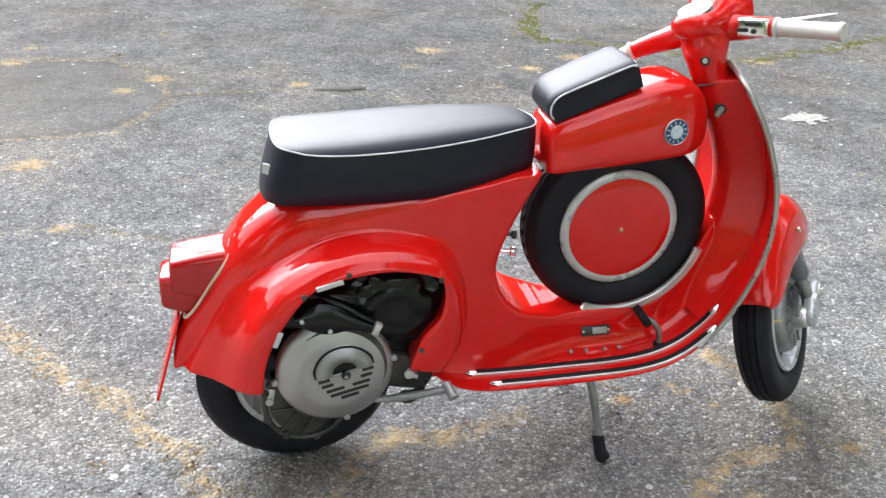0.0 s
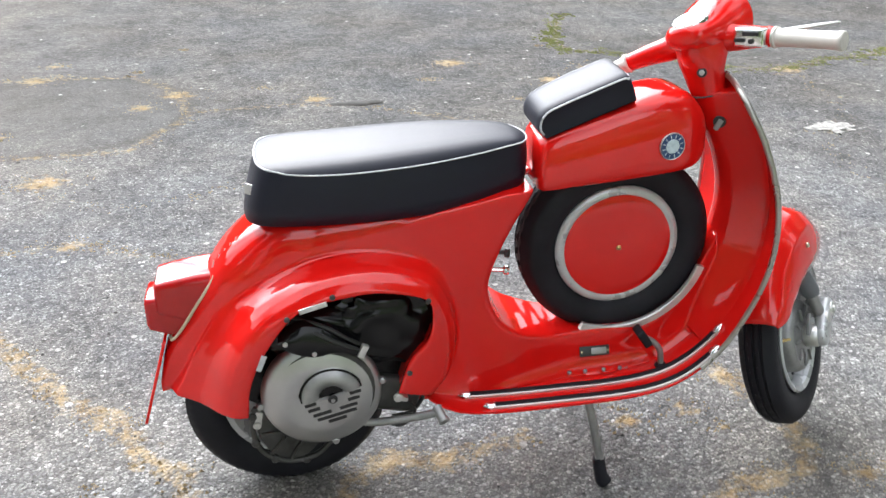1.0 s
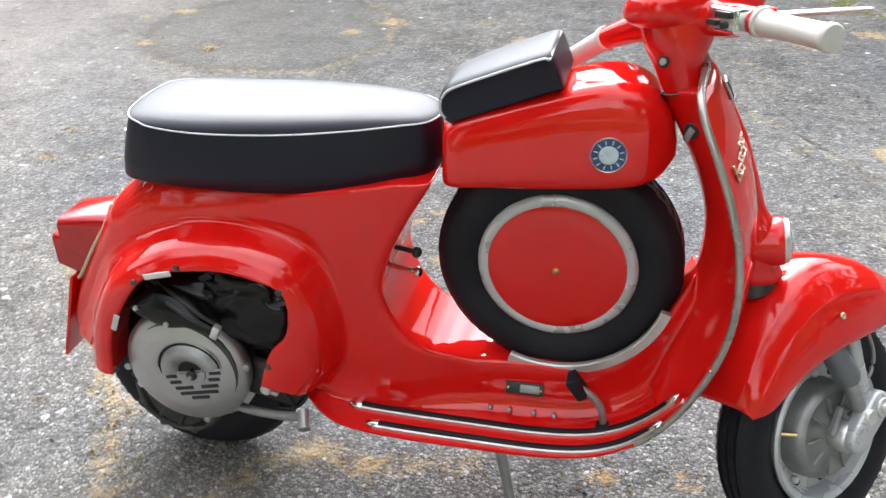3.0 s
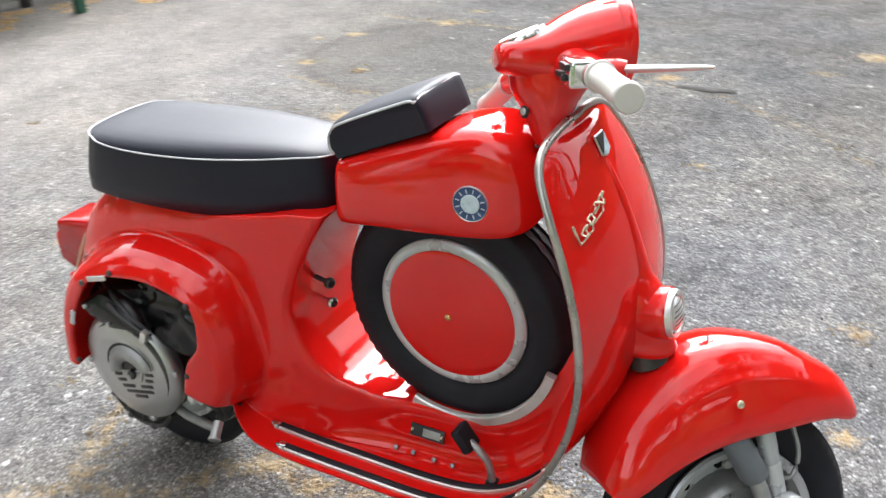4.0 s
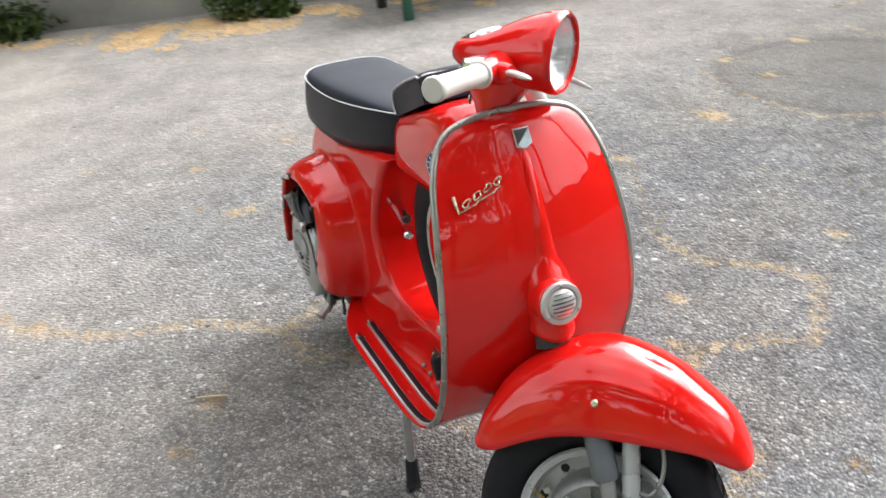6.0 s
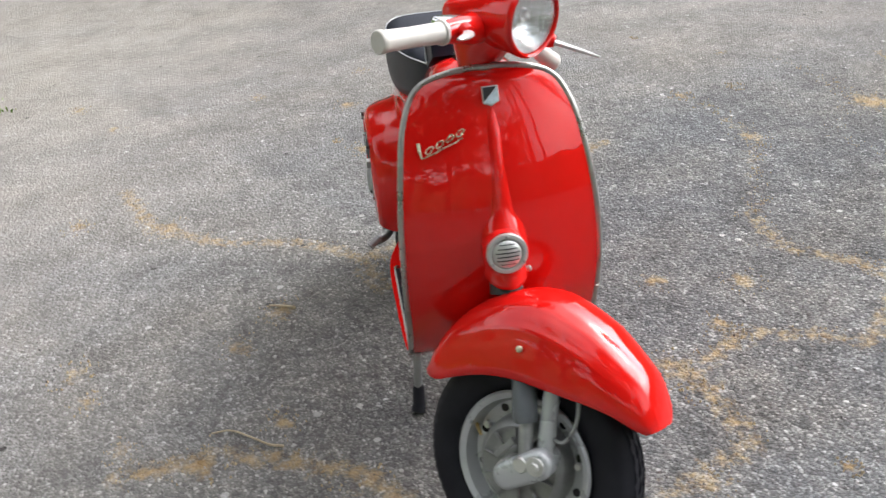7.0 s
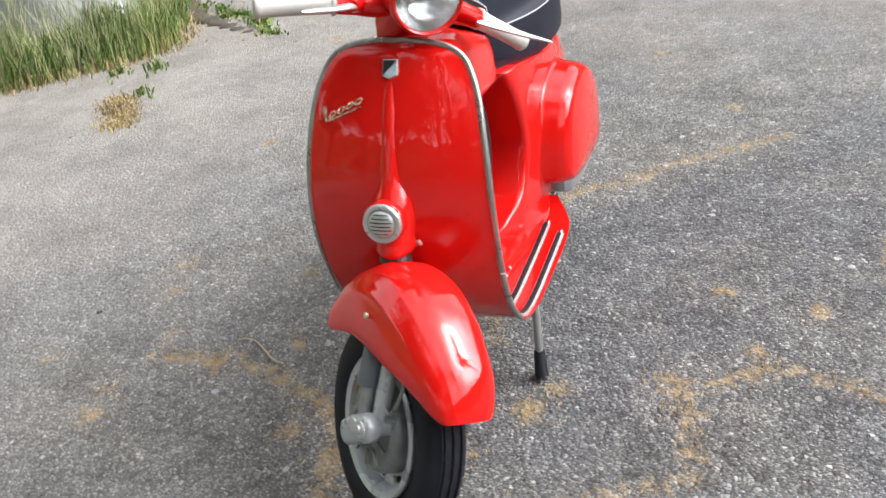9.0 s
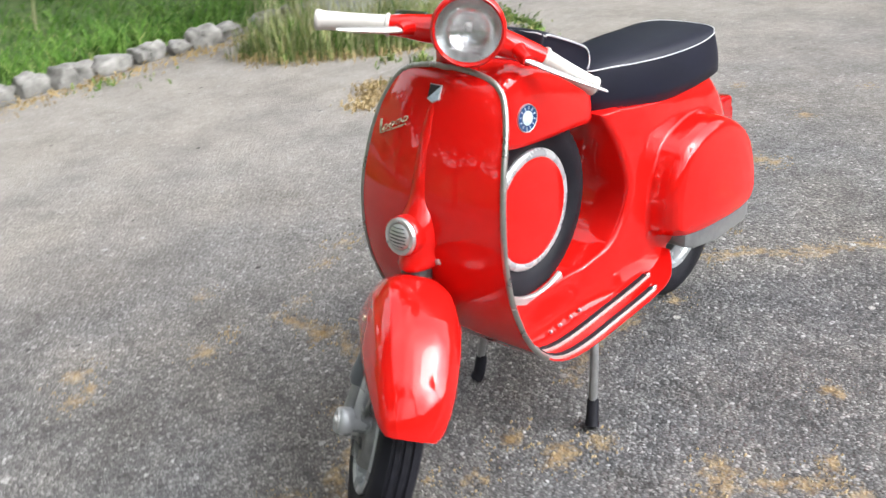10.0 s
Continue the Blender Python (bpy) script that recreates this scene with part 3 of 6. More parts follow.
def saddle():
    base = pl([(-0.05, 0.640), (0.05, 0.642), (0.25, 0.644), (0.36, 0.652), (0.44, 0.660), (0.51, 0.672)])
    pipe = pl([(-0.05, 0.748), (0.02, 0.742), (0.12, 0.738), (0.25, 0.743), (0.38, 0.752), (0.46, 0.758), (0.51, 0.755)])
    crown = pl([(-0.05, 0.750), (0.0, 0.753), (0.12, 0.758), (0.25, 0.766), (0.38, 0.771), (0.46, 0.769), (0.51, 0.760)])
    rings = []
    o = seat_outline(44, 1.0)
    for f, s in ((0, 0.96), (0.02, 0.995), (0.3, 1.012), (0.6, 1.0), (0.85, 0.975), (0.97, 0.958)):
        q = seat_outline(44, s)
        rings.append([(x + (0.024 if x < 0.0 else 0.024 * math.exp(-x / 0.03) + 0.003) * f, y, base(x) * (1 - f) + pipe(x) * f) for x, y in q])
    for s, f in ((0.948, 0.06), (0.93, 0.22), (0.88, 0.50), (0.80, 0.74), (0.62, 0.93), (0.38, 0.99), (0.12, 1.0), (0.0, 1.0)):
        q = seat_outline(44, s)
        rings.append([(x + (0.024 if x < 0.0 else 0.024 * math.exp(-x / 0.03) + 0.003), y, pipe(x) * (1 - f) + crown(x) * f + 0.0015) for x, y in q])
    path = [(x + (0.024 if x < 0.0 else 0.024 * math.exp(-x / 0.03) + 0.003), y, pipe(x) + 0.002) for x, y in seat_outline(44, 0.957)]
    return loft(rings, True, False), path


seat_geo, seat_pipe = saddle()
seat = part("saddle", seat_geo, VINYL, scooter, "long black vinyl saddle with grey piping", sharp=75)
part("piping", tube(crom(seat_pipe + [seat_pipe[0]], 180), 0.0015, 8), PIPING, seat)
part("maker_tag", box(0.003, 0.036, 0.020, pose(-0.024, -0.066, 0.70, 0, 12, 45), 0.001), ALU, seat)


# tail lamp, gasket and plate holder
def slab_loft(stations):
    """stations: (x, z_low, z_high, half width)"""
    rings = []
    for x, a, b, w in stations:
        r = min(w, (b - a) / 2) * 0.35
        pts = []
        for cy, cz, st in ((w - r, b - r, 0), (-(w - r), b - r, 90), (-(w - r), a + r, 180), (w - r, a + r, 270)):
            for k in range(5):
                g = radians(st + 22.5 * k)
                pts.append((x, cy + r * math.cos(g), cz + r * math.sin(g)))
        rings.append(pts)
    return loft(rings)


lamp = part("tail_lamp", slab_loft([(-0.10, 0.40, 0.528, 0.056), (-0.14, 0.405, 0.524, 0.056), (-0.19, 0.43, 0.515, 0.053), (-0.222, 0.44, 0.508, 0.050), (-0.226, 0.445, 0.503, 0.046)]), LENS_RED, scooter, "glossy red tail lamp")
part("lens", slab_loft([(-0.17, 0.388, 0.470, 0.048), (-0.205, 0.390, 0.476, 0.048), (-0.243, 0.404, 0.474, 0.045), (-0.248, 0.410, 0.470, 0.040)]), LENS_RED, lamp)
gk = [(-0.110, 0.054, 0.524), (-0.114, 0.058, 0.515), (-0.150, 0.060, 0.462), (-0.185, 0.056, 0.408), (-0.205, 0.046, 0.384)]
part("gasket", tube(crom(gk + [(-0.206, 0, 0.382)] + [(x, -y, z) for x, y, z in gk[::-1]] + [(-0.104, 0, 0.528), gk[0]], 70), 0.0032, 8), BEIGE, scooter, "beige rubber gasket of the tail lamp")
plate = part("plate_holder", box(0.006, 0.105, 0.20, pose(-0.248, 0, 0.288, 0, 17, 0), 0.002), RED, scooter, "red plate holder without a number plate")
part("plate_screw", disc(0.004, (-0.254, -0.035, 0.30), (-1, 0, 0), 0.003, 12, 0.001), STEEL, plate)
part("tail_script", join(*[tube([(-0.062 - 0.0115 * k, -0.040 + 0.001 * k, 0.590 - 0.012 * k + 0.006), (-0.066 - 0.0115 * k, -0.046 + 0.001 * k, 0.583 - 0.012 * k)], 0.0016, 6) for k in range(5)]), ALU, scooter, "small bright script emblem")

# rear wheel and engine
part("rear_tyre", tyre_geo((0.009, -0.006, 0.2075), 0.209, 0.044, 0.128), RUBBER, scooter, "black rear tyre")
part("rear_rim", revolve([(0.0001, -0.004), (0.060, -0.006), (0.095, -0.010), (0.108, -0.020), (0.118, -0.034), (0.1285, -0.036), (0.131, -0.030), (0.124, -0.02), (0.122, 0.02), (0.131, 0.030), (0.1285, 0.036), (0.118, 0.034), (0.110, 0.026), (0.07, 0.022), (0.045, 0.034), (0.0001, 0.038)], (0.009, -0.006, 0.2075), (0, 1, 0), 64), RIM, scooter)

engine = part("engine_case", join(
    moved(loft([[(0.07 * f * math.cos(a) * 1.0, y, 0.09 * f * math.sin(a)) for a in (2 * math.pi * j / 28 for j in range(28))] for y, f in ((-0.05, 0.9), (-0.06, 1.0), (-0.12, 1.0), (-0.135, 0.92))]), pose(0.015, 0, 0.215)),
    moved(loft([[(0.10 * f * math.cos(a), y, 0.10 * f * math.sin(a)) for a in (2 * math.pi * j / 28 for j in range(28))] for y, f in ((-0.06, 0.85), (-0.10, 1.0), (-0.17, 1.0), (-0.19, 0.95))]), pose(0.085, 0, 0.325)),
    moved(box(0.20, 0.10, 0.085, pose(0.18, -0.09, 0.275, 0, 12, 0), 0.02, 3), Matrix.Identity(4))), CASE, scooter, "dark oily engine casing")

FC = (0.0777, -0.1805, 0.315)
fan = part("fan_cover", revolve([(0.114, -0.024), (0.1165, -0.014), (0.116, -0.004), (0.112, 0.003), (0.103, 0.0075), (0.090, 0.0120), (0.078, 0.0158), (0.070, 0.0172), (0.062, 0.0165), (0.0001, 0.0165)], FC, (0, -1, 0), 80), GREYPAINT, scooter, "grey painted round fan cover with slots")
R_FAN = pose(0.0962, FC[1] - 0.0165, 0.320, 0, -14, 0)


def half_round(r, side, low, n=30):
    """Upper half of a circle, cut off straight at both sides."""
    pts = [(r * math.cos(a), r * math.sin(a)) for a in np.linspace(radians(2), radians(178), n)]
    return [(min(max(x, -side), side), max(z, low)) for x, z in pts][::-1]


# flat black plate paints the shade round the recessed bowl
win = part("fan_window_shade", moved(extrude(half_round(0.064, 0.0605, 0.004), 0.0006, -0.0012, 0.0004), R_FAN), SHROUD_SHADE, fan, "black half-round plate for the shaded opening of the fan cover")


def fan_bowl():
    arc = np.linspace(radians(5), radians(175), 40)
    rings = []
    for r, d in ((0.0590, -0.001), (0.0580, 0.002), (0.054, 0.0070), (0.049, 0.0105), (0.042, 0.0120), (0.035, 0.0105), (0.028, 0.0065), (0.0255, 0.0035), (0.0245, -0.001)):
        rings.append([(min(max(r * math.cos(t), -0.0570), 0.0570), -d, max(r * math.sin(t), 0.0055)) for t in arc])
    return loft(rings, closed=False)


part("fan_bowl", moved(fan_bowl(), R_FAN), STEEL, win)
part("window_lip", moved(tube([(x, -0.0008, z) for x, z in half_round(0.0645, 0.061, 0.0035)], 0.0011, 6), R_FAN), GREYPAINT, win)
part("hub_plate", moved(extrude([(x, 0.001 - z) for x, z in half_round(0.0265, 0.0265, 0.0)][::-1], 0.0002, -0.0026, 0.0006), R_FAN), GREYPAINT, fan)
nut = part("hub_nut", moved(disc(0.0095, (0, -0.002, -0.004), (0, -1, 0), 0.006, 20, 0.002), R_FAN), BLACK, fan)
part("nut_bolt", moved(disc(0.0042, (0, -0.008, -0.004), (0, -1, 0), 0.004, 6, 0.0008), R_FAN), GREYPAINT, nut)
for v, spans in ((-0.0055, ((-0.056, -0.033), (0.033, 0.056))), (-0.0185, ((-0.053, -0.029), (0.026, 0.050))), (-0.0320, ((-0.047, -0.010), (0.006, 0.042))), (-0.0440, ((-0.042, 0.037),)), (-0.0545, ((-0.023, 0.014),))):
    for a, b in spans:
        part("cooling_slot", moved(box(b - a, 0.003, 0.0075, pose((a + b) / 2, 0.0004, v), 0.0014, 2), R_FAN), BLACK, fan)
for x, z in ((-0.040, 0.300), (0.195, 0.335), (0.10, 0.202)):
    part("cover_lug", disc(0.0068, (x, -0.174, z), (0, -1, 0), 0.012, 14, 0.002), GREYPAINT, fan)

# black sheet behind the opening, painting in the bay's deep shade
part("bay_shade", moved(extrude([tuple(q) for q in inset(crom(HOLE, 40), -0.012)] + [(0.20, 0.24), (0.0, 0.24)], -0.1155, -0.124), Matrix.Identity(4)), SHROUD_SHADE, scooter, "black sheet for the shade inside the engine bay")


def lumpy(c, r, amp, freq, seed, rows=18, cols=26, sq=1.0):
    rings = []
    for i in range(rows + 1):
        p = math.pi * i / rows
        ring = []
        for j in range(cols):
            t = 2 * math.pi * j / cols
            d = Vector((math.sin(p) * math.cos(t), math.sin(p) * math.sin(t), math.cos(p)))
            k = 1 + amp * noise.noise(d * freq + Vector((seed, seed * 1.7, 0)))
            e = [math.copysign(abs(q) ** sq, q) for q in d]
            ring.append((c[0] + r[0] * e[0] * k, c[1] + r[1] * e[1] * k, c[2] + r[2] * e[2] * k))
        rings.append(ring)
    return loft(rings, True, False)


# shroud enlarged so its black hides the red inside of the opening
part("cylinder_shroud", lumpy((0.203, -0.124, 0.436), (0.100, 0.052, 0.086), 0.20, 3.4, 3.0, 40, 60, sq=0.70), SHROUD_SHADE, scooter, "black cylinder cooling shroud")
part("air_duct", lumpy((0.06, -0.138, 0.440), (0.085, 0.036, 0.050), 0.2, 1.6, 8.0, sq=0.7), SHROUD_SHADE, scooter, "black fan housing")


def housing():
    """Smooth black plate that overlaps the top of the fan cover."""
    low = crom([(0.002, 0.446), (0.022, 0.426), (0.065, 0.411), (0.112, 0.416), (0.150, 0.406)], 24)
    high = crom([(0.004, 0.452), (0.032, 0.474), (0.057, 0.484), (0.103, 0.468), (0.154, 0.424)], 24)
    rings = []
    for f, y in ((0.0, -0.164), (0.0, -0.1965), (0.06, -0.1995), (0.3, -0.2010), (0.6, -0.1985), (0.85, -0.1880), (1.0, -0.160)):
        rings.append([(p[0] * (1 - f) + q[0] * f, y, p[1] * (1 - f) + q[1] * f) for p, q in zip(low, high)])
    return loft(rings, closed=False)


part("fan_housing", housing(), SHROUD_SHADE, scooter, "smooth black fan housing")
part("cable", tube(crom([(0.02, -0.160, 0.468), (0.07, -0.190, 0.460), (0.11, -0.198, 0.440), (0.150, -0.194, 0.418)], 20), 0.0045, 8), BLACK, scooter)
part("cable", tube(crom([(0.03, -0.160, 0.480), (0.09, -0.186, 0.468), (0.13, -0.194, 0.444), (0.160, -0.190, 0.424)], 20), 0.004, 8), BLACK, scooter)
part("cable_clamp", box(0.013, 0.012, 0.026, pose(0.158, -0.200, 0.418, 0, 25, 0), 0.002), ALU, scooter)
for x, z in ((0.016, 0.452), (0.068, 0.426)):
    part("screw", disc(0.0045, (x, -0.199, z - 0.005), (0, -1, 0), 0.006, 12, 0.001), ALU, scooter)
for x, z in ((-0.052, 0.300), (0.022, 0.492), (0.106, 0.531), (0.282, 0.507), (0.246, 0.352)):
    part("clip_bolt", disc(0.0055, (x, -0.197, z + 0.006), (0, -1, 0), 0.006, 12, 0.0015), CASE, scooter)
part("cover_clip", box(0.052, 0.003, 0.010, pose(0.070, -0.202, 0.5195, 0, -15, 0), 0.001), ALU, scooter)
part("cover_clip", box(0.010, 0.003, 0.034, pose(-0.030, -0.202, 0.411, 0, 22, 0), 0.001), PIPING, scooter)
part("shock_mount", join(box(0.022, 0.012, 0.040, pose(-0.052, -0.130, 0.235, 0, 10, 0), 0.004), disc(0.008, (-0.052, -0.136, 0.225), (0, -1, 0), 0.006, 14, 0.001)), ALU, scooter)
part("kick_lever", tube(crom([(0.10, -0.140, 0.236), (0.16, -0.160, 0.224), (0.23, -0.180, 0.236), (0.302, -0.204, 0.262)], 24), 0.0085, 10), STEEL, scooter)
part("kick_pedal", join(tube([(0.299, -0.198, 0.272), (0.309, -0.224, 0.256)], 0.0095, 12), disc(0.0115, (0.309, -0.223, 0.257), (0.3, -0.8, -0.5), 0.005, 16, 0.001)), STEEL, scooter)
part("brake_cable", tube(crom([(0.24, -0.15, 0.275), (0.262, -0.155, 0.235), (0.235, -0.15, 0.200), (0.205, -0.14, 0.205)], 20), 0.004, 8), BLACK, scooter)
part("brake_cable", tube(crom([(0.29, -0.13, 0.262), (0.26, -0.14, 0.225), (0.22, -0.13, 0.21)], 16), 0.004, 8), BLACK, scooter)
part("engine_pivot", join(disc(0.010, (0.226, -0.178, 0.292), (0, -1, 0), 0.010, 18, 0.003), box(0.022, 0.02, 0.010, pose(0.235, -0.170, 0.284, 0, 20, 0), 0.003)), ALU, scooter)
part("casing_rim", tube(crom([(-0.052, -0.128, 0.262), (-0.062, -0.134, 0.215), (-0.046, -0.136, 0.160), (0.0, -0.136, 0.130), (0.06, -0.136, 0.137), (0.10, -0.134, 0.175)], 40), 0.006, 8), CASE, scooter)
for p in ([(-0.045, -0.136, 0.200), (0.0, -0.140, 0.205), (0.06, -0.138, 0.192)], [(-0.030, -0.136, 0.150), (0.0, -0.140, 0.190), (0.01, -0.138, 0.235)], [(0.01, -0.138, 0.135), (0.03, -0.140, 0.17), (0.06, -0.138, 0.205)]):
    part("casing_rib", tube(crom(p, 14), 0.004, 8), CASE, scooter)
for x, z in ((-0.060, 0.246), (-0.058, 0.182), (-0.022, 0.138), (0.040, 0.129), (-0.040, 0.275)):
    part("casing_bolt", disc(0.0085, (x, -0.132, z), (0, -1, 0), 0.012, 14, 0.003), CASE, scooter)
part("muffler", slab_loft([(-0.155, 0.205, 0.225, 0.02), (-0.150, 0.190, 0.245, 0.04), (-0.12, 0.180, 0.262, 0.046), (0.05, 0.192, 0.270, 0.046), (0.16, 0.215, 0.272, 0.042), (0.20, 0.232, 0.268, 0.03), (0.21, 0.245, 0.258, 0.01)]), STEEL, scooter, "grey steel muffler", m=pose(0, 0.108, 0.010))
part("muffler_bracket", box(0.012, 0.012, 0.06, pose(-0.10, 0.13, 0.262, 10, 20, 0), 0.003), CHROME, scooter)
part("swing_arm", box(0.12, 0.03, 0.05, pose(0.13, 0.06, 0.22, 0, 15, 0), 0.01), CASE, scooter)


# footboard rails, pedal, plate and studs
def sheet_i(x):
    return min(range(72), key=lambda i: abs(SHEET[i][0] - x) + (10 if SHEET[i][1] > 0.45 else 0))


def rail(y0, xa, xb, side):
    ia, ib = sheet_i(xa), sheet_i(xb)
    def strip(dy, half, lo, hi):
        rings = []
        for i in range(ia, ib + 1):
            p = []
            for a, b in ((-half, lo), (-half, hi - 0.001), (-half + 0.0015, hi), (half - 0.0015, hi), (half, hi - 0.001), (half, lo)):
                y = side * (y0 + dy) + a
                p.append(sheet_point(i, y / SHEET[i][2], -0.002 - b))
            rings.append(p)
        return loft(rings)
    r = part("foot_rail", strip(0, 0.0085, 0.0, 0.0055), ALU, scooter, "bright aluminium foot rail with black rubber insert")
    part("rubber_insert", strip(-0.0008, 0.0052, 0.003, 0.0088), RUBBER, r)
    for i, s in ((ia, 1), (ib, -1)):
        q = sheet_point(i, side * y0 / SHEET[i][2], -0.006)
        t = Vector((SHEET_T[i][0], 0, SHEET_T[i][1])) * s
        part("end_cap", tube([Vector(q) - t * 0.014, Vector(q) - t * 0.008, Vector(q), Vector(q) + t * 0.010], [0.002, 0.0065, 0.009, 0.0085], 10, flat=0.75), CHROME, r)
    return r


for sd in (-1, 1):
    rail(0.126, 0.375, 0.912, sd)
    rail(0.168, 0.415, 0.895, sd)
    for x in (0.607, 0.642, 0.684, 0.720):
        part("stud", disc(0.0045, (x, sd * 0.087, 0.242), (0, sd * 0.6, 0.8), 0.006, 12, 0.001, 0.001), STEEL, scooter)

pedal = part("brake_pedal", tube(crom([(0.806, -0.105, 0.250), (0.800, -0.105, 0.290), (0.785, -0.105, 0.312), (0.765, -0.103, 0.325)], 16), 0.0065, 10), STEEL, scooter, "grey brake pedal with black rubber pad")
part("rubber_pad", box(0.018, 0.036, 0.044, pose(0.757, -0.103, 0.330, 0, -35, 0), 0.005, 3), RUBBER, pedal)
part("pedal_boot", disc(0.013, (0.806, -0.105, 0.246), (0, 0, 1), 0.014, 16, 0.004), RUBBER, pedal)
tag = part("data_plate", moved(box(0.066, 0.003, 0.022, None, 0.001), pose(0.665, -0.0735, 0.284, -22, 0, 0)), BLACK, scooter, "small black data plate")
part("label_field", moved(box(0.034, 0.002, 0.014, None, 0.0005), pose(0.674, -0.0752, 0.2848, -22, 0, 0)), STEEL, tag)
for dx in (-0.029, 0.029):
    part("rivet", moved(disc(0.0025, (0, 0, 0), (0, -1, 0), 0.003, 10, 0.0006), pose(0.665 + dx, -0.0745, 0.2845, -22, 0, 0)), GOLD, tag)
for z, nm in ((0.520, "fuel_tap"), (0.481, "choke_knob")):
    k = part(nm, join(tube([(0.415, -0.03, z), (0.470, -0.042, z)], 0.0045, 8), disc(0.010, (0.464, -0.041, z), (0.9, -0.3, 0), 0.012, 16, 0.003)), BLACK if nm == "fuel_tap" else CHROME, scooter)

# centre stand
for sd in (-1, 1):
    leg = part("stand_leg", tube(crom([(0.60, sd * 0.10, 0.225), (0.628, sd * 0.135, 0.215), (0.642, sd * 0.150, 0.175), (0.660, sd * 0.158, 0.09), (0.670, sd * 0.162, 0.045)], 30), 0.0095, 12), STEEL, scooter, "grey steel stand leg")
    part("rubber_foot", tube([(0.662, sd * 0.159, 0.066), (0.664, sd * 0.160, 0.060), (0.672, sd * 0.163, 0.020), (0.676, sd * 0.165, 0.010), (0.682, sd * 0.168, 0.001)], [0.011, 0.0135, 0.0145, 0.0165, 0.016], 14), RUBBER, leg)

# badges on the tank box
for sd in (-1, 1):
    c = (0.778, sd * 0.0835, 0.747)
    ax = (0.12, sd, 0.06)
    badge = part("round_badge", disc(0.0265, c, ax, 0.004, 40, 0.001), NAVY, scooter, "round dark blue and silver badge")
    part("rim", revolve([(0.0245, 0.003), (0.0265, 0.005), (0.0275, 0.002), (0.0265, 0.0)], c, ax, 40), ALU, badge)
    part("centre", disc(0.0145, c, ax, 0.0055, 28, 0.001), PALEBLUE, badge)
    s_, u_ = frame_at(ax)
    for k in range(12):
        a = 2 * math.pi * (k + 0.5) / 12
        e = math.cos(a) * s_ + math.sin(a) * u_
        q = Vector(c) + Vector(ax).normalized() * 0.0044 + e * 0.0198
        part("mark", box(0.0016, 0.0016, 0.0062, Matrix.Translation(q) @ (e.to_track_quat("Z", "Y")).to_matrix().to_4x4(), 0.0), PALEBLUE, badge)

# ---- steered front end, drawn straight and turned about the column ----


ON_BARS = []


def steered(name, geo, material, parent, label="", sharp=45):
    return part(name, geo, material, parent, label, sharp, m=BAR_TURN if parent in ON_BARS else WHEEL_TURN)


def headset():
    rings = []
    for x, z, ry, rz, n in ((0.785, 0.938, 0.020, 0.012, 2.0), (0.788, 0.939, 0.033, 0.018, 2.2), (0.799, 0.940, 0.043, 0.023, 2.5), (0.825, 0.940, 0.049, 0.031, 2.6), (0.846, 0.940, 0.053, 0.038, 2.5), (0.87, 0.944, 0.057, 0.049, 2.3), (0.90, 0.952, 0.061, 0.056, 2.1), (0.93, 0.957, 0.0640, 0.0615, 2.0), (0.955, 0.959, 0.0645, 0.0630, 2.0), (0.957, 0.959, 0.0575, 0.0565, 2.0), (0.92, 0.957, 0.054, 0.053, 2.0)):
        ring = []
        for j in range(48):
            a = 2 * math.pi * j / 48
            c, s = math.cos(a), math.sin(a)
            ring.append((x, ry * math.copysign(abs(c) ** (2 / n), c), z + rz * math.copysign(abs(s) ** (2 / n), s)))
        rings.append(ring)
    g = loft(rings, True, False)
    g[1].append(tuple(range(48)))
    return g


handlebar = part("handlebar", headset(), RED, scooter, "red headset with headlight and ivory grips", 45, m=BAR_TURN)
ON_BARS.append(handlebar)


def neck():
    rings = []
    for z, fx, fy in ((0.925, 0.058, 0.050), (0.90, 0.054, 0.048), (0.882, 0.044, 0.045), (0.866, 0.034, 0.041), (0.845, 0.031, 0.038), (0.825, 0.030, 0.036)):
        x0 = axis_x(z) + (0.875 - axis_x(z)) * 0.6 * max(0, (z - 0.85) / 0.075) - 0.008 * min(1, max(0, (0.90 - z) / 0.03))
        rings.append([(x0 + fx * math.cos(a), fy * math.sin(a), z + 0.3 * fx * math.cos(a) * (z < 0.85)) for a in (2 * math.pi * j / 36 for j in range(36))])
    return loft(rings)


steered("neck", neck(), RED, handlebar)
steered("collar_ring", tube([(axis_x(0.828) - 0.008 + 0.0315 * math.cos(a), 0.0375 * math.sin(a), 0.828 + 0.30 * 0.0315 * math.cos(a)) for a in np.linspace(0, 2 * math.pi, 40)], 0.0018, 6), BLACK, handlebar)
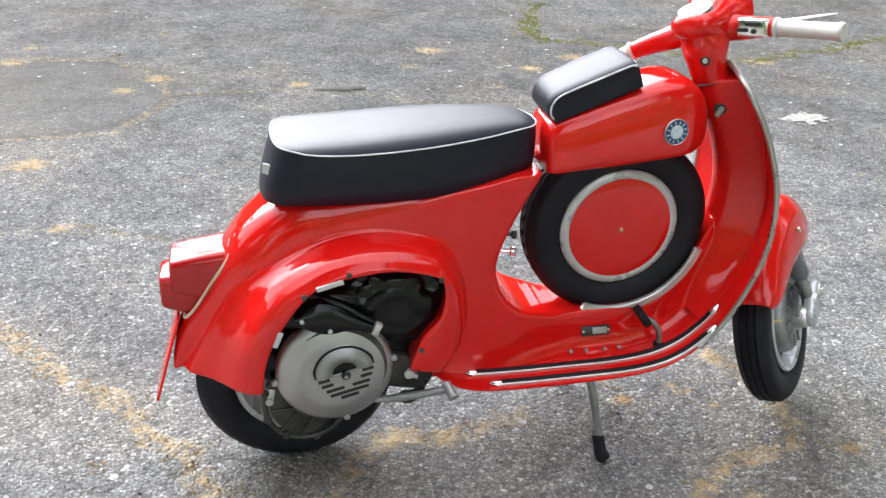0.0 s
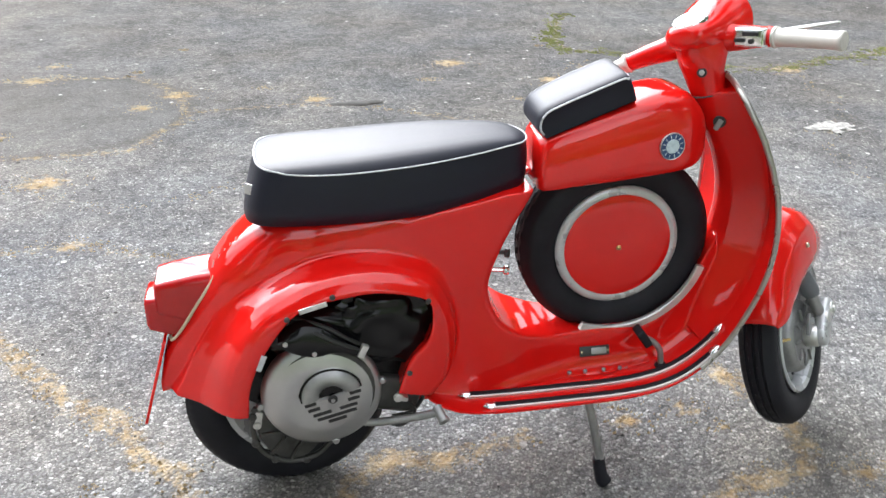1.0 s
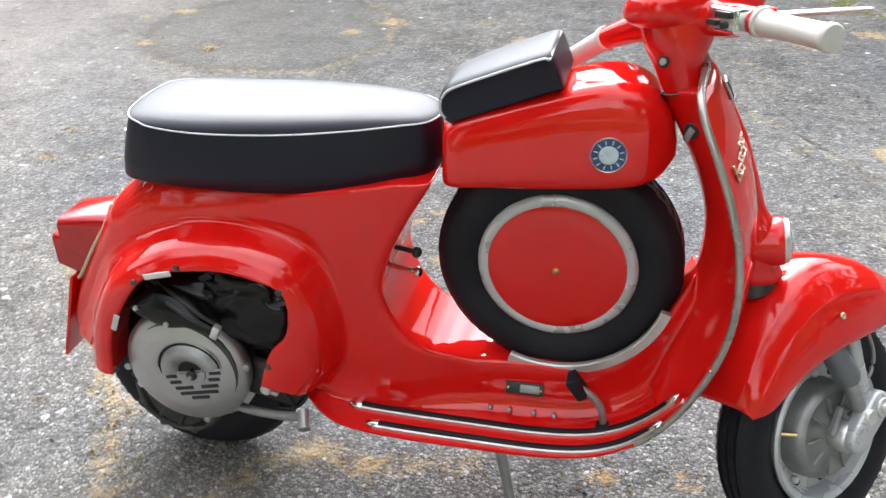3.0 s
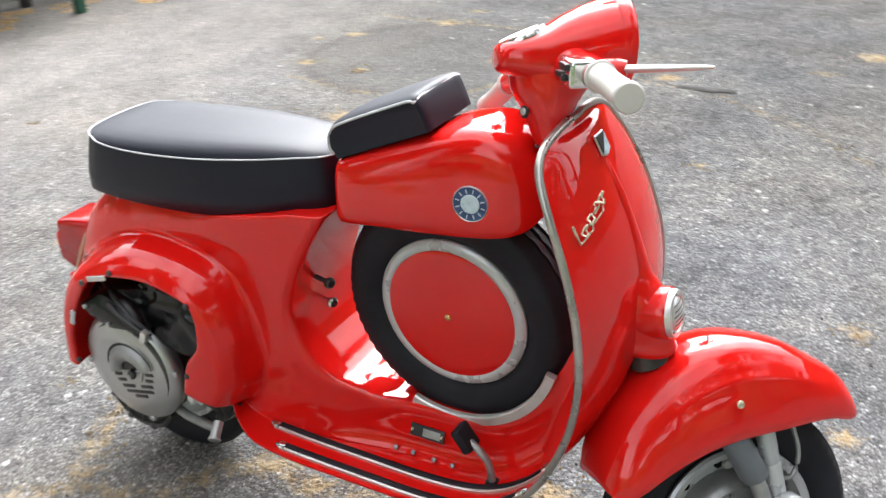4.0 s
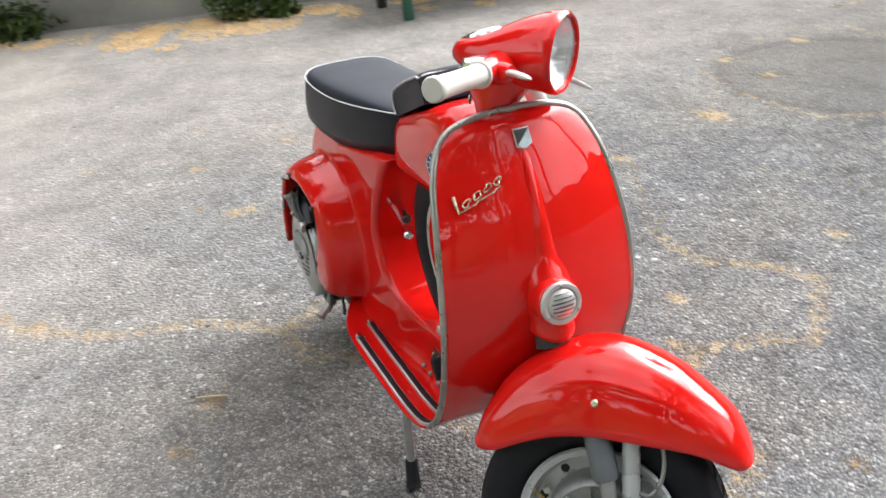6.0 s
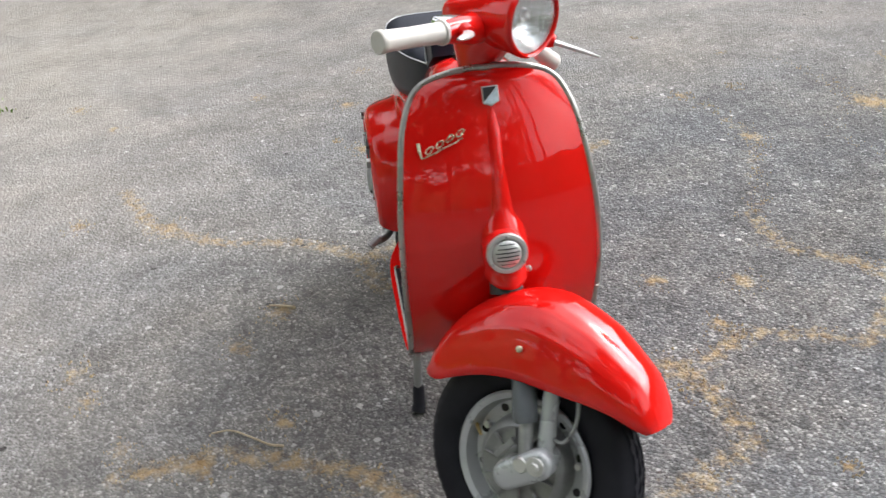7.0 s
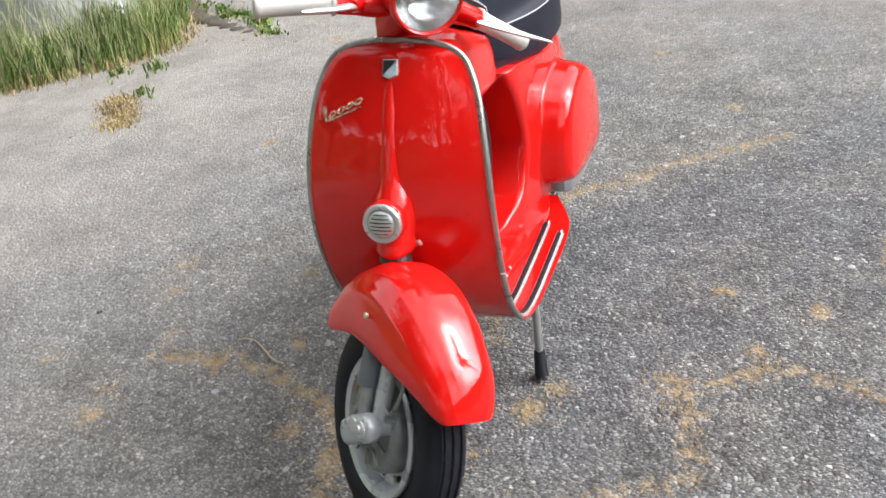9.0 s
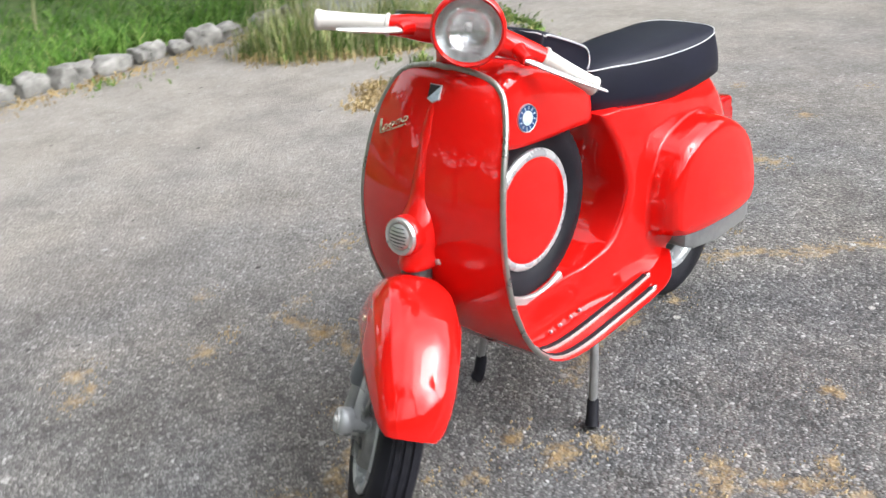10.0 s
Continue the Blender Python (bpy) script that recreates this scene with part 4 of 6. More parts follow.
# arm root, arm end, grip end, lever root and lever tip of each side
for sd, a1, a2, e, root, tip in (
        (-1, (0.886, -0.062, 0.924), (0.890, -0.132, 0.917), (0.882, -0.264, 0.8955), (0.925, -0.112, 0.925), (1.000, -0.217, 0.928)),
        (1, (0.862, 0.072, 0.919), (0.842, 0.150, 0.902), (0.828, 0.266, 0.860), (0.925, 0.112, 0.918), (0.929, 0.268, 0.894))):
    a1, a2, e, root, tip = Vector(a1), Vector(a2), Vector(e), Vector(root), Vector(tip)
    d = (e - a2).normalized()
    steered("bar_arm", tube(crom([(0.878, sd * 0.035, 0.930), a1, a1.lerp(a2, 0.5) + Vector((0.001, 0, 0.001)), a2 + d * 0.002], 18), list(np.linspace(0.030, 0.0185, 18)), 20, flat=0.95), RED, handlebar)
    steered("grip", tube([a2, a2 + d * 0.002, a2 + d * 0.007, a2 + d * 0.009, a2.lerp(e, 0.52), e - d * 0.012, e - d * 0.009, e - d * 0.002, e], [0.017, 0.0205, 0.0205, 0.0172, 0.0162, 0.0168, 0.0185, 0.0185, 0.0165], 24), IVORY, handlebar, "ivory rubber grip")
    steered("lever", tube([root, root.lerp(tip, 0.25) + Vector((0.004, 0, 0)), root.lerp(tip, 0.5) + Vector((0.004, 0, 0)), root.lerp(tip, 0.75) + Vector((0.002, 0, 0)), root.lerp(tip, 0.97), tip], [0.0095, 0.009, 0.0082, 0.0070, 0.0045, 0.002], 14, flat=0.55), ALU, handlebar, "polished aluminium lever")
    steered("lever_perch", tube([a1.lerp(a2, 0.35), root + Vector((-0.003, 0, 0.001)), root + Vector((0.005, sd * 0.004, 0.001))], [0.016, 0.013, 0.010], 14), RED, handlebar)
sw = steered("switch_box", box(0.030, 0.060, 0.036, pose(0.869, -0.098, 0.922, 8, 0, 0), 0.006, 3), CHROME, handlebar, "chrome light switch with black buttons")
ON_BARS.append(sw)
steered("button", box(0.008, 0.030, 0.009, pose(0.853, -0.104, 0.929, 8, 0, 0), 0.002), BLACK, sw)
steered("button", box(0.008, 0.020, 0.008, pose(0.853, -0.082, 0.920, 8, 0, 0), 0.002), BLACK, sw)
steered("button", disc(0.005, (0.855, -0.104, 0.915), (-1, 0, 0), 0.006, 14, 0.001), BLACK, sw)
sp_ax = Vector((-0.40, 0, 0.917))
steered("speedometer", revolve([(0.0350, -0.012), (0.0355, 0.002), (0.0335, 0.0045), (0.0312, 0.0035), (0.0307, 0.001), (0.0001, 0.001)], (0.8225, 0, 0.968), sp_ax, 44), CHROME, handlebar, "round speedometer with sky glare painted on its face")
# white colour stands in for the sky mirrored in the dial
steered("dial_face", disc(0.0308, (0.8225, 0, 0.968), sp_ax, 0.0025, 40, 0.0005), WHITE, handlebar)
steered("lock_hole", disc(0.0095, (0.8250, -0.015, 0.868), (-1, -0.35, 0.05), 0.003, 18, 0.0008), BLACK, handlebar)
steered("lock", disc(0.0055, (0.8240, -0.0152, 0.868), (-1, -0.35, 0.05), 0.004, 16, 0.001), ALU, handlebar)

HL = (0.953, 0, 0.959)
head_ax = (1, 0, 0.02)
headlight = steered("headlight_rim", revolve([(0.0640, -0.010), (0.0655, 0.0), (0.0645, 0.008), (0.0605, 0.012), (0.0572, 0.010), (0.0562, 0.004)], HL, head_ax, 60), RED, handlebar, "red headlight bezel")
ON_BARS.append(headlight)
REFLECT = surface("bright_reflector", (0.86, 0.86, 0.86), (0.92, 0.92, 0.92), 0.20, metal=1.0, scale=30, bump=0.0, rough_var=0.03)
steered("reflector", revolve([(0.0572, 0.003), (0.050, -0.012), (0.036, -0.028), (0.018, -0.036), (0.0001, -0.038)], HL, head_ax, 48), REFLECT, headlight)
lens_prof = [(0.0002, 0.0125)] + [(r, 0.0035 + 0.009 * (1 - (r / 0.0572) ** 2)) for r in np.linspace(0.004, 0.0565, 14)] + [(r, 0.0062 + 0.009 * (1 - (r / 0.0572) ** 2)) for r in np.linspace(0.0568, 0.0002, 20)]


lens = steered("headlight_lens", revolve(lens_prof, HL, head_ax, 64), GLASS, headlight, "fluted clear headlight lens")
lens.visible_shadow = False
for k in range(9):
    z = -0.034 + 0.0085 * k
    ln = math.sqrt(0.05**2 - z * z) * (0.6 if k % 2 else 0.9)
    steered("flute", tube([(HL[0] + 0.004 + 0.009 * (1 - ((z / 0.0572) ** 2)), y, HL[2] + z) for y in (-ln, ln)], 0.0011, 6), GLASS, headlight)
steered("bulb", lumpy((0.942, 0, 0.96), (0.008, 0.008, 0.008), 0, 1, 1, 8, 12), WHITE, headlight)


# front mudguard
def mudguard():
    st = [((0.938, 0.332), (0.950, 0.316), 0.066), ((0.946, 0.380), (0.978, 0.326), 0.080), ((0.978, 0.447), (1.026, 0.356), 0.085), ((1.035, 0.502), (1.075, 0.381), 0.089), ((1.090, 0.531), (1.127, 0.397), 0.091), ((1.150, 0.539), (1.170, 0.403), 0.091), ((1.230, 0.523), (1.220, 0.407), 0.087), ((1.290, 0.494), (1.268, 0.410), 0.080), ((1.328, 0.471), (1.305, 0.408), 0.072), ((1.351, 0.446), (1.332, 0.402), 0.064), ((1.367, 0.420), (1.350, 0.397), 0.055), ((1.373, 0.403), (1.360, 0.394), 0.046)]
    rows = crom([(*c, *b, 0.955 * w) for c, b, w in st], 72)
    rings = []
    for k, (cx, cz, bx, bz, w) in enumerate(rows):
        swell = math.sin(math.pi * min(max((k - 16) / 40, 0), 1))
        half = []
        for a in np.linspace(0, math.pi / 2, 34):
            e = 2 / (2.7 - 0.5 * min(max((k - 50) / 20, 0), 1))
            s, c = math.sin(a) ** e, math.cos(a) ** e
            f = 1 - c
            crease = 0.0024 * swell * math.exp(-((f - 0.40) / 0.045) ** 2) + 0.0015 * math.exp(-((f - 0.13) / 0.03) ** 2)
            half.append((cx + (bx - cx) * f, w * s + crease, cz + (bz - cz) * f))
        outer = [(x, -y, z) for x, y, z in half[::-1]] + half[1:]
        inner = [(x * 0.985 + 1.15 * 0.015, y * 0.965, z - 0.003) for x, y, z in outer[::-1]]
        rings.append(outer + inner)
    return loft(rings)


guard = steered("mudguard", mudguard(), RED, scooter, "glossy red front mudguard", 60)
steered("guard_bolt", disc(0.006, (1.128, -0.0875, 0.452), (0, -1, 0.1), 0.005, 14, 0.001, 0.001), GOLD, guard)
# dark colour paints the shade of the gap under the column cover
steered("guard_neck", tube([(axis_x(0.50), 0, 0.50), (axis_x(0.545), 0, 0.545)], [0.030, 0.024], 24), CASE, scooter)
steered("steering_stop", tube([(axis_x(0.548) + 0.03 * math.cos(a), 0.034 * math.sin(a), 0.548) for a in np.linspace(0, 2 * math.pi, 30)], 0.004, 8), STEEL, scooter)
steered("stop_bolt", disc(0.006, (1.045, 0.028, 0.545), (0.6, 0.4, 0.5), 0.008, 12, 0.001), ALU, scooter)

# front wheel
FW = (1.164, 0.0, 0.232)
steered("front_tyre", tyre_geo(FW, 0.205, 0.039, 0.128), RUBBER, scooter, "black treaded front tyre")
front_rim = steered("front_rim", revolve([(0.0001, 0.020), (0.060, 0.018), (0.095, 0.010), (0.108, 0.018), (0.116, 0.034), (0.1285, 0.040), (0.1325, 0.036), (0.130, 0.028), (0.124, 0.02), (0.122, -0.02), (0.130, -0.028), (0.1325, -0.036), (0.1285, -0.040), (0.118, -0.036), (0.110, -0.010), (0.092, -0.006), (0.070, -0.006)], FW, (0, 1, 0), 72), RIM, scooter, "silver painted rim with brake drum")
DRUM = surface("dull_cast_drum", (0.20, 0.20, 0.20), (0.33, 0.33, 0.325), 0.42, metal=0.55, scale=22, fine=350, bump=0.15)
steered("brake_drum", revolve([(0.088, -0.006), (0.086, -0.028), (0.084, -0.036), (0.080, -0.044), (0.072, -0.049), (0.066, -0.047), (0.040, -0.047), (0.034, -0.052), (0.0001, -0.053)], FW, (0, 1, 0), 64), DRUM, front_rim, "dull grey brake drum")
for k in range(10):
    a = 2 * math.pi * (k + 0.8) / 10
    steered("rim_slot", moved(disc(0.0075, (0, 0, 0), (0, -1, 0), 0.003, 14, 0.0005), Matrix.Translation((FW[0] + 0.1005 * math.cos(a), -0.0068, FW[2] + 0.1005 * math.sin(a)))), SHROUD_SHADE, front_rim)
for k in range(10):
    a = 2 * math.pi * k / 10
    steered("drum_rib", box(0.030, 0.006, 0.004, Matrix.Translation((FW[0] + 0.055 * math.cos(a), -0.053, FW[2] + 0.055 * math.sin(a))) @ pose(0, 0, 0, 0, -math.degrees(a), 0), 0.001, 1), DRUM, front_rim)
for k in range(5):
    a = 2 * math.pi * (k + 0.3) / 5
    steered("wheel_nut", disc(0.007, (FW[0] + 0.098 * math.cos(a), -0.008, FW[2] + 0.098 * math.sin(a)), (0, -1, 0), 0.010, 6, 0.001), ALU, front_rim)
steered("valve", tube([(FW[0] - 0.115, -0.02, FW[2] + 0.02), (FW[0] - 0.088, -0.045, FW[2] + 0.018)], [0.004, 0.003], 8), BRASS, front_rim)
fork = steered("fork_leg", tube(crom([(1.085, -0.020, 0.48), (1.140, -0.045, 0.46), (1.182, -0.056, 0.42), (1.200, -0.062, 0.35), (1.214, -0.066, 0.282)], 26), 0.0145, 16), RIM, scooter, "silver fork leg with trailing link")


def oblong(p, q, r0, r1, y0, y1, seg=12):
    """A flat bar with round ends between two points of the x, z plane, with softened rims."""
    p, q = np.array(p), np.array(q)
    ang = math.atan2(*(q - p)[::-1])
    def ring(y, d):
        one = [(p[0] + (r0 - d) * math.cos(a), y, p[1] + (r0 - d) * math.sin(a)) for a in np.linspace(ang + math.pi / 2, ang + 1.5 * math.pi, seg)]
        two = [(q[0] + (r1 - d) * math.cos(a), y, q[1] + (r1 - d) * math.sin(a)) for a in np.linspace(ang - math.pi / 2, ang + math.pi / 2, seg)]
        return one + two
    s = 1 if y1 > y0 else -1
    return loft([ring(y0, 0.003), ring(y0 + s * 0.003, 0), ring(y1 - s * 0.006, 0), ring(y1 - s * 0.002, 0.003), ring(y1, 0.009)])


link = steered("link_arm", oblong((1.217, 0.280), (1.166, 0.232), 0.026, 0.024, -0.076, -0.102), RIM, fork)
steered("fork_pivot", revolve([(0.0001, -0.030), (0.018, -0.030), (0.020, -0.026), (0.020, 0.004), (0.0001, 0.004)], (1.214, -0.072, 0.280), (0, -1, 0), 28), RIM, fork)
steered("pivot_cap", disc(0.017, (1.217, -0.101, 0.280), (0, -1, 0), 0.005, 24, 0.0015), ALU, fork)
steered("pivot_nut", disc(0.009, (1.217, -0.105, 0.280), (0, -1, 0), 0.006, 6, 0.001), ALU, fork)
steered("axle_hub", disc(0.026, (FW[0], -0.050, FW[2]), (0, -1, 0), 0.036, 24, 0.005), ALU, fork)
shock = steered("shock_absorber", tube([(1.122, -0.052, 0.425), (1.126, -0.055, 0.415), (1.164, -0.074, 0.338), (1.168, -0.075, 0.330)], [0.018, 0.0215, 0.0215, 0.018], 20), SHOCK, scooter, "dark grey shock absorber")
steered("shock_rod", tube([(1.166, -0.074, 0.336), (1.190, -0.084, 0.268)], 0.0125, 14), STEEL, shock)
steered("shock_eye", disc(0.015, (1.190, -0.078, 0.268), (0, -1, 0), 0.026, 18, 0.003), ALU, shock)
steered("brake_hose", tube(crom([(1.205, -0.05, 0.45), (1.238, -0.055, 0.40), (1.248, -0.062, 0.355), (1.236, -0.064, 0.322), (1.212, -0.066, 0.322)], 30), 0.0036, 8), STEEL, fork)
steered("brake_lever", box(0.012, 0.008, 0.050, pose(1.140, -0.070, 0.265, 0, 30, 0), 0.002), STEEL, fork)
lock_hole = part("column_lock", moved(disc(0.0125, (0, 0, 0), (0, -1, 0), 0.0035, 22, 0.001), pose(0.893, -0.040, 0.776, 0, 0, -30)), BLACK, scooter, "dark lock with an aluminium flap")
part("lock_flap", box(0.011, 0.004, 0.024, pose(0.889, -0.0445, 0.771, 0, 24, -30), 0.003), STEEL, lock_hole)

# ---- ground ----
CRACKS = [
    [(-1.6, 3.28), (-1.19, 3.26), (-0.70, 3.27), (-0.45, 2.95), (-0.38, 2.55), (-0.59, 2.14), (-1.03, 2.10), (-1.45, 2.2)],
    [(-0.38, 2.62), (0.05, 2.66), (0.40, 2.62), (0.90, 2.31), (1.25, 1.95), (1.5, 1.6)],
    [(-0.80, 0.70), (-0.60, 0.44), (-0.52, 0.32), (-0.43, 0.27), (-0.36, 0.17), (-0.32, 0.08), (-0.24, 0.03), (-0.22, -0.05), (-0.18, -0.13), (-0.12, -0.24)],
    [(-0.9, -1.1), (-0.54, -0.94), (-0.36, -0.70), (-0.30, -0.47), (-0.22, -0.35), (-0.10, -0.25), (0.06, -0.22), (0.14, -0.06), (0.23, -0.01), (0.35, -0.03), (0.55, 0.03)],
    [(1.11, 0.20), (1.20, -0.01), (1.19, -0.08), (1.16, -0.19), (0.97, -0.22), (0.85, -0.31), (0.72, -0.60), (0.75, -0.85)],
    [(1.267, -0.227), (1.6, -0.18), (2.0, -0.30)],
    [(-0.05, 0.97), (0.16, 0.97), (0.29, 1.11), (0.43, 1.18), (0.67, 0.94), (0.61, 0.86), (0.55, 0.70), (0.67, 0.49), (0.76, 0.50), (0.95, 0.52), (1.15, 0.15)],
    [(-1.1, 1.2), (-0.68, 1.24), (-0.05, 0.97)],
    [(1.94, 4.4), (1.71, 3.74), (1.73, 3.47), (1.99, 3.38), (2.35, 3.1), (2.67, 2.9), (3.07, 3.04), (3.43, 3.13), (3.85, 3.29), (5.0, 3.5)],
    [(2.78, 2.9), (2.75, 2.3), (2.5, 1.95), (2.3, 1.5), (2.45, 1.0)],
    [(0.0, 1.75), (-0.6, 1.55), (-1.0, 1.8), (-1.6, 1.7)],
]
spr = random.Random(11)
BLOBS = [(1.62, 1.75, 0.20), (1.9, 2.35, 0.24), (1.45, 2.9, 0.18), (1.75, 3.1, 0.2)] + [(spr.uniform(-2.2, 3.2), spr.uniform(-1.6, 3.8), spr.uniform(0.03, 0.11)) for _ in range(55)] + [(0.14, -0.51, 0.10), (0.29, -0.60, 0.09), (-0.39, -0.75, 0.09), (0.31, -1.03, 0.10), (-1.61, -0.23, 0.10), (0.99, -0.87, 0.11), (1.33, -0.95, 0.09), (0.66, -0.85, 0.07), (0.80, -1.13, 0.08), (0.96, -0.35, 0.10), (0.06, 0.05, 0.09), (0.81, 0.04, 0.09), (0.71, 0.21, 0.09), (0.65, 0.45, 0.10), (0.51, 0.63, 0.09), (0.34, -0.03, 0.12), (0.97, 0.06, 0.08), (1.13, 0.18, 0.09), (0.37, 1.73, 0.10), (1.27, 0.58, 0.10), (0.99, 3.30, 0.22), (0.22, 2.74, 0.16), (-0.87, 1.83, 0.22), (-0.6, 2.72, 0.15), (0.23, -0.016, 0.14), (0.117, -0.493, 0.10), (0.755, -0.66, 0.10), (0.637, -0.484, 0.08),
         (1.05, -0.22, 0.10), (1.27, -0.23, 0.10), (-0.676, 1.242, 0.12), (0.76, 0.49, 0.08), (0.444, -0.976, 0.07), (-0.52, -0.89, 0.12), (2.5, 1.95, 0.16), (2.8, 2.9, 0.22), (-0.42, 0.24, 0.1), (0.8, 0.16, 0.12), (0.25, 0.55, 0.1), (-0.80, -2.03, 0.16), (-0.95, -2.13, 0.20), (-1.10, -2.24, 0.16), (-1.6, -3.60, 0.22), (-0.9, -3.62, 0.2), (-0.3, -3.64, 0.22), (0.3, -3.62, 0.2), (-3.4, -3.62, 0.2), (-1.19, 3.26, 0.2), (-1.55, 2.9, 0.16), (-1.5, 2.4, 0.14), (-0.45, 2.9, 0.2)]


def seg_d(px, py, a, b):
    ax, ay, bx, by = *a, *b
    dx, dy = bx - ax, by - ay
    t = np.clip(((px - ax) * dx + (py - ay) * dy) / (dx * dx + dy * dy), 0, 1)
    return np.hypot(px - ax - t * dx, py - ay - t * dy)


def ground_sheet():
    """One sheet: fine in the middle, widening steps out to the horizon."""
    near_x, near_y = np.arange(-3.0, 3.61, 0.035), np.arange(-3.0, 4.21, 0.035)
    out = np.array([0.3, 0.8, 1.6, 3, 6, 12, 25, 60, 150, 400, 1200])
    xs = np.concatenate([near_x[0] - out[::-1], near_x, near_x[-1] + out])
    ys = np.concatenate([near_y[0] - out[::-1], near_y, near_y[-1] + out])
    X, Y = np.meshgrid(xs, ys)
    moss = np.zeros(X.shape)
    for line, k in zip(CRACKS, (0.55, 0.5, 0.68, 0.62, 0.66, 0.45, 0.62, 0.45, 0.55, 0.2, 0.3)):
        for a, b in zip(line, line[1:]):
            moss = np.maximum(moss, k * np.exp(-(seg_d(X, Y, a, b) / 0.05) ** 2))
    for x, y, r in BLOBS:
        moss = np.maximum(moss, 0.85 * np.exp(-(((X - x) ** 2 + ((Y - y) * 1.3) ** 2) / (r * 0.55) ** 2)))
    patch = 1 / (1 + np.exp(np.clip((np.hypot((X + 0.98) / 0.60, (Y - 2.69) / 0.57) - 1) * 30, -50, 50)))
    darkened = 1 / (1 + np.exp(np.clip((2.0 - Y - 0.12 * np.sin(X * 3.1) - 0.5 * np.clip(X, -2, 0)) * 3.0, -50, 50)))
    joint = np.exp(-((np.hypot((X + 0.98) / 0.60, (Y - 2.69) / 0.57) - 1) / 0.06) ** 2)
    dust_tint = 0.58 / (1 + np.exp(np.clip((Y * 0.9 + X * 0.30 + 1.15) * 2.2, -50, 50)))
    # the tint also rises towards far -x, making the ground paler there
    dust_tint = np.maximum(dust_tint, 0.34 / (1 + np.exp(np.clip((X + 1.5 + 0.25 * np.sin(Y * 1.7)) * 2.6, -50, 50))))
    Z = np.zeros(X.shape)
    n = len(xs)
    for i in range(X.shape[0]):
        for j in range(n):
            if abs(X[i, j]) < 5 and abs(Y[i, j]) < 6:
                Z[i, j] = 0.004 * noise.noise((X[i, j] * 2.1, Y[i, j] * 2.1, 0)) - 0.004
    verts = np.stack([X.ravel(), Y.ravel(), Z.ravel()], 1)
    idx = np.arange(X.size).reshape(X.shape)
    faces = np.stack([idx[:-1, :-1].ravel(), idx[:-1, 1:].ravel(), idx[1:, 1:].ravel(), idx[1:, :-1].ravel()], 1)
    me = bpy.data.meshes.new("ground")
    me.from_pydata(verts.tolist(), [], faces.tolist())
    for nm, val in (("moss", moss), ("patch", patch), ("joint", joint), ("darkened", darkened), ("dust_tint", dust_tint)):
        at = me.attributes.new(nm, "FLOAT", "POINT")
        at.data.foreach_set("value", val.ravel().astype(np.float32))
    me.polygons.foreach_set("use_smooth", [True] * len(me.polygons))
    return me


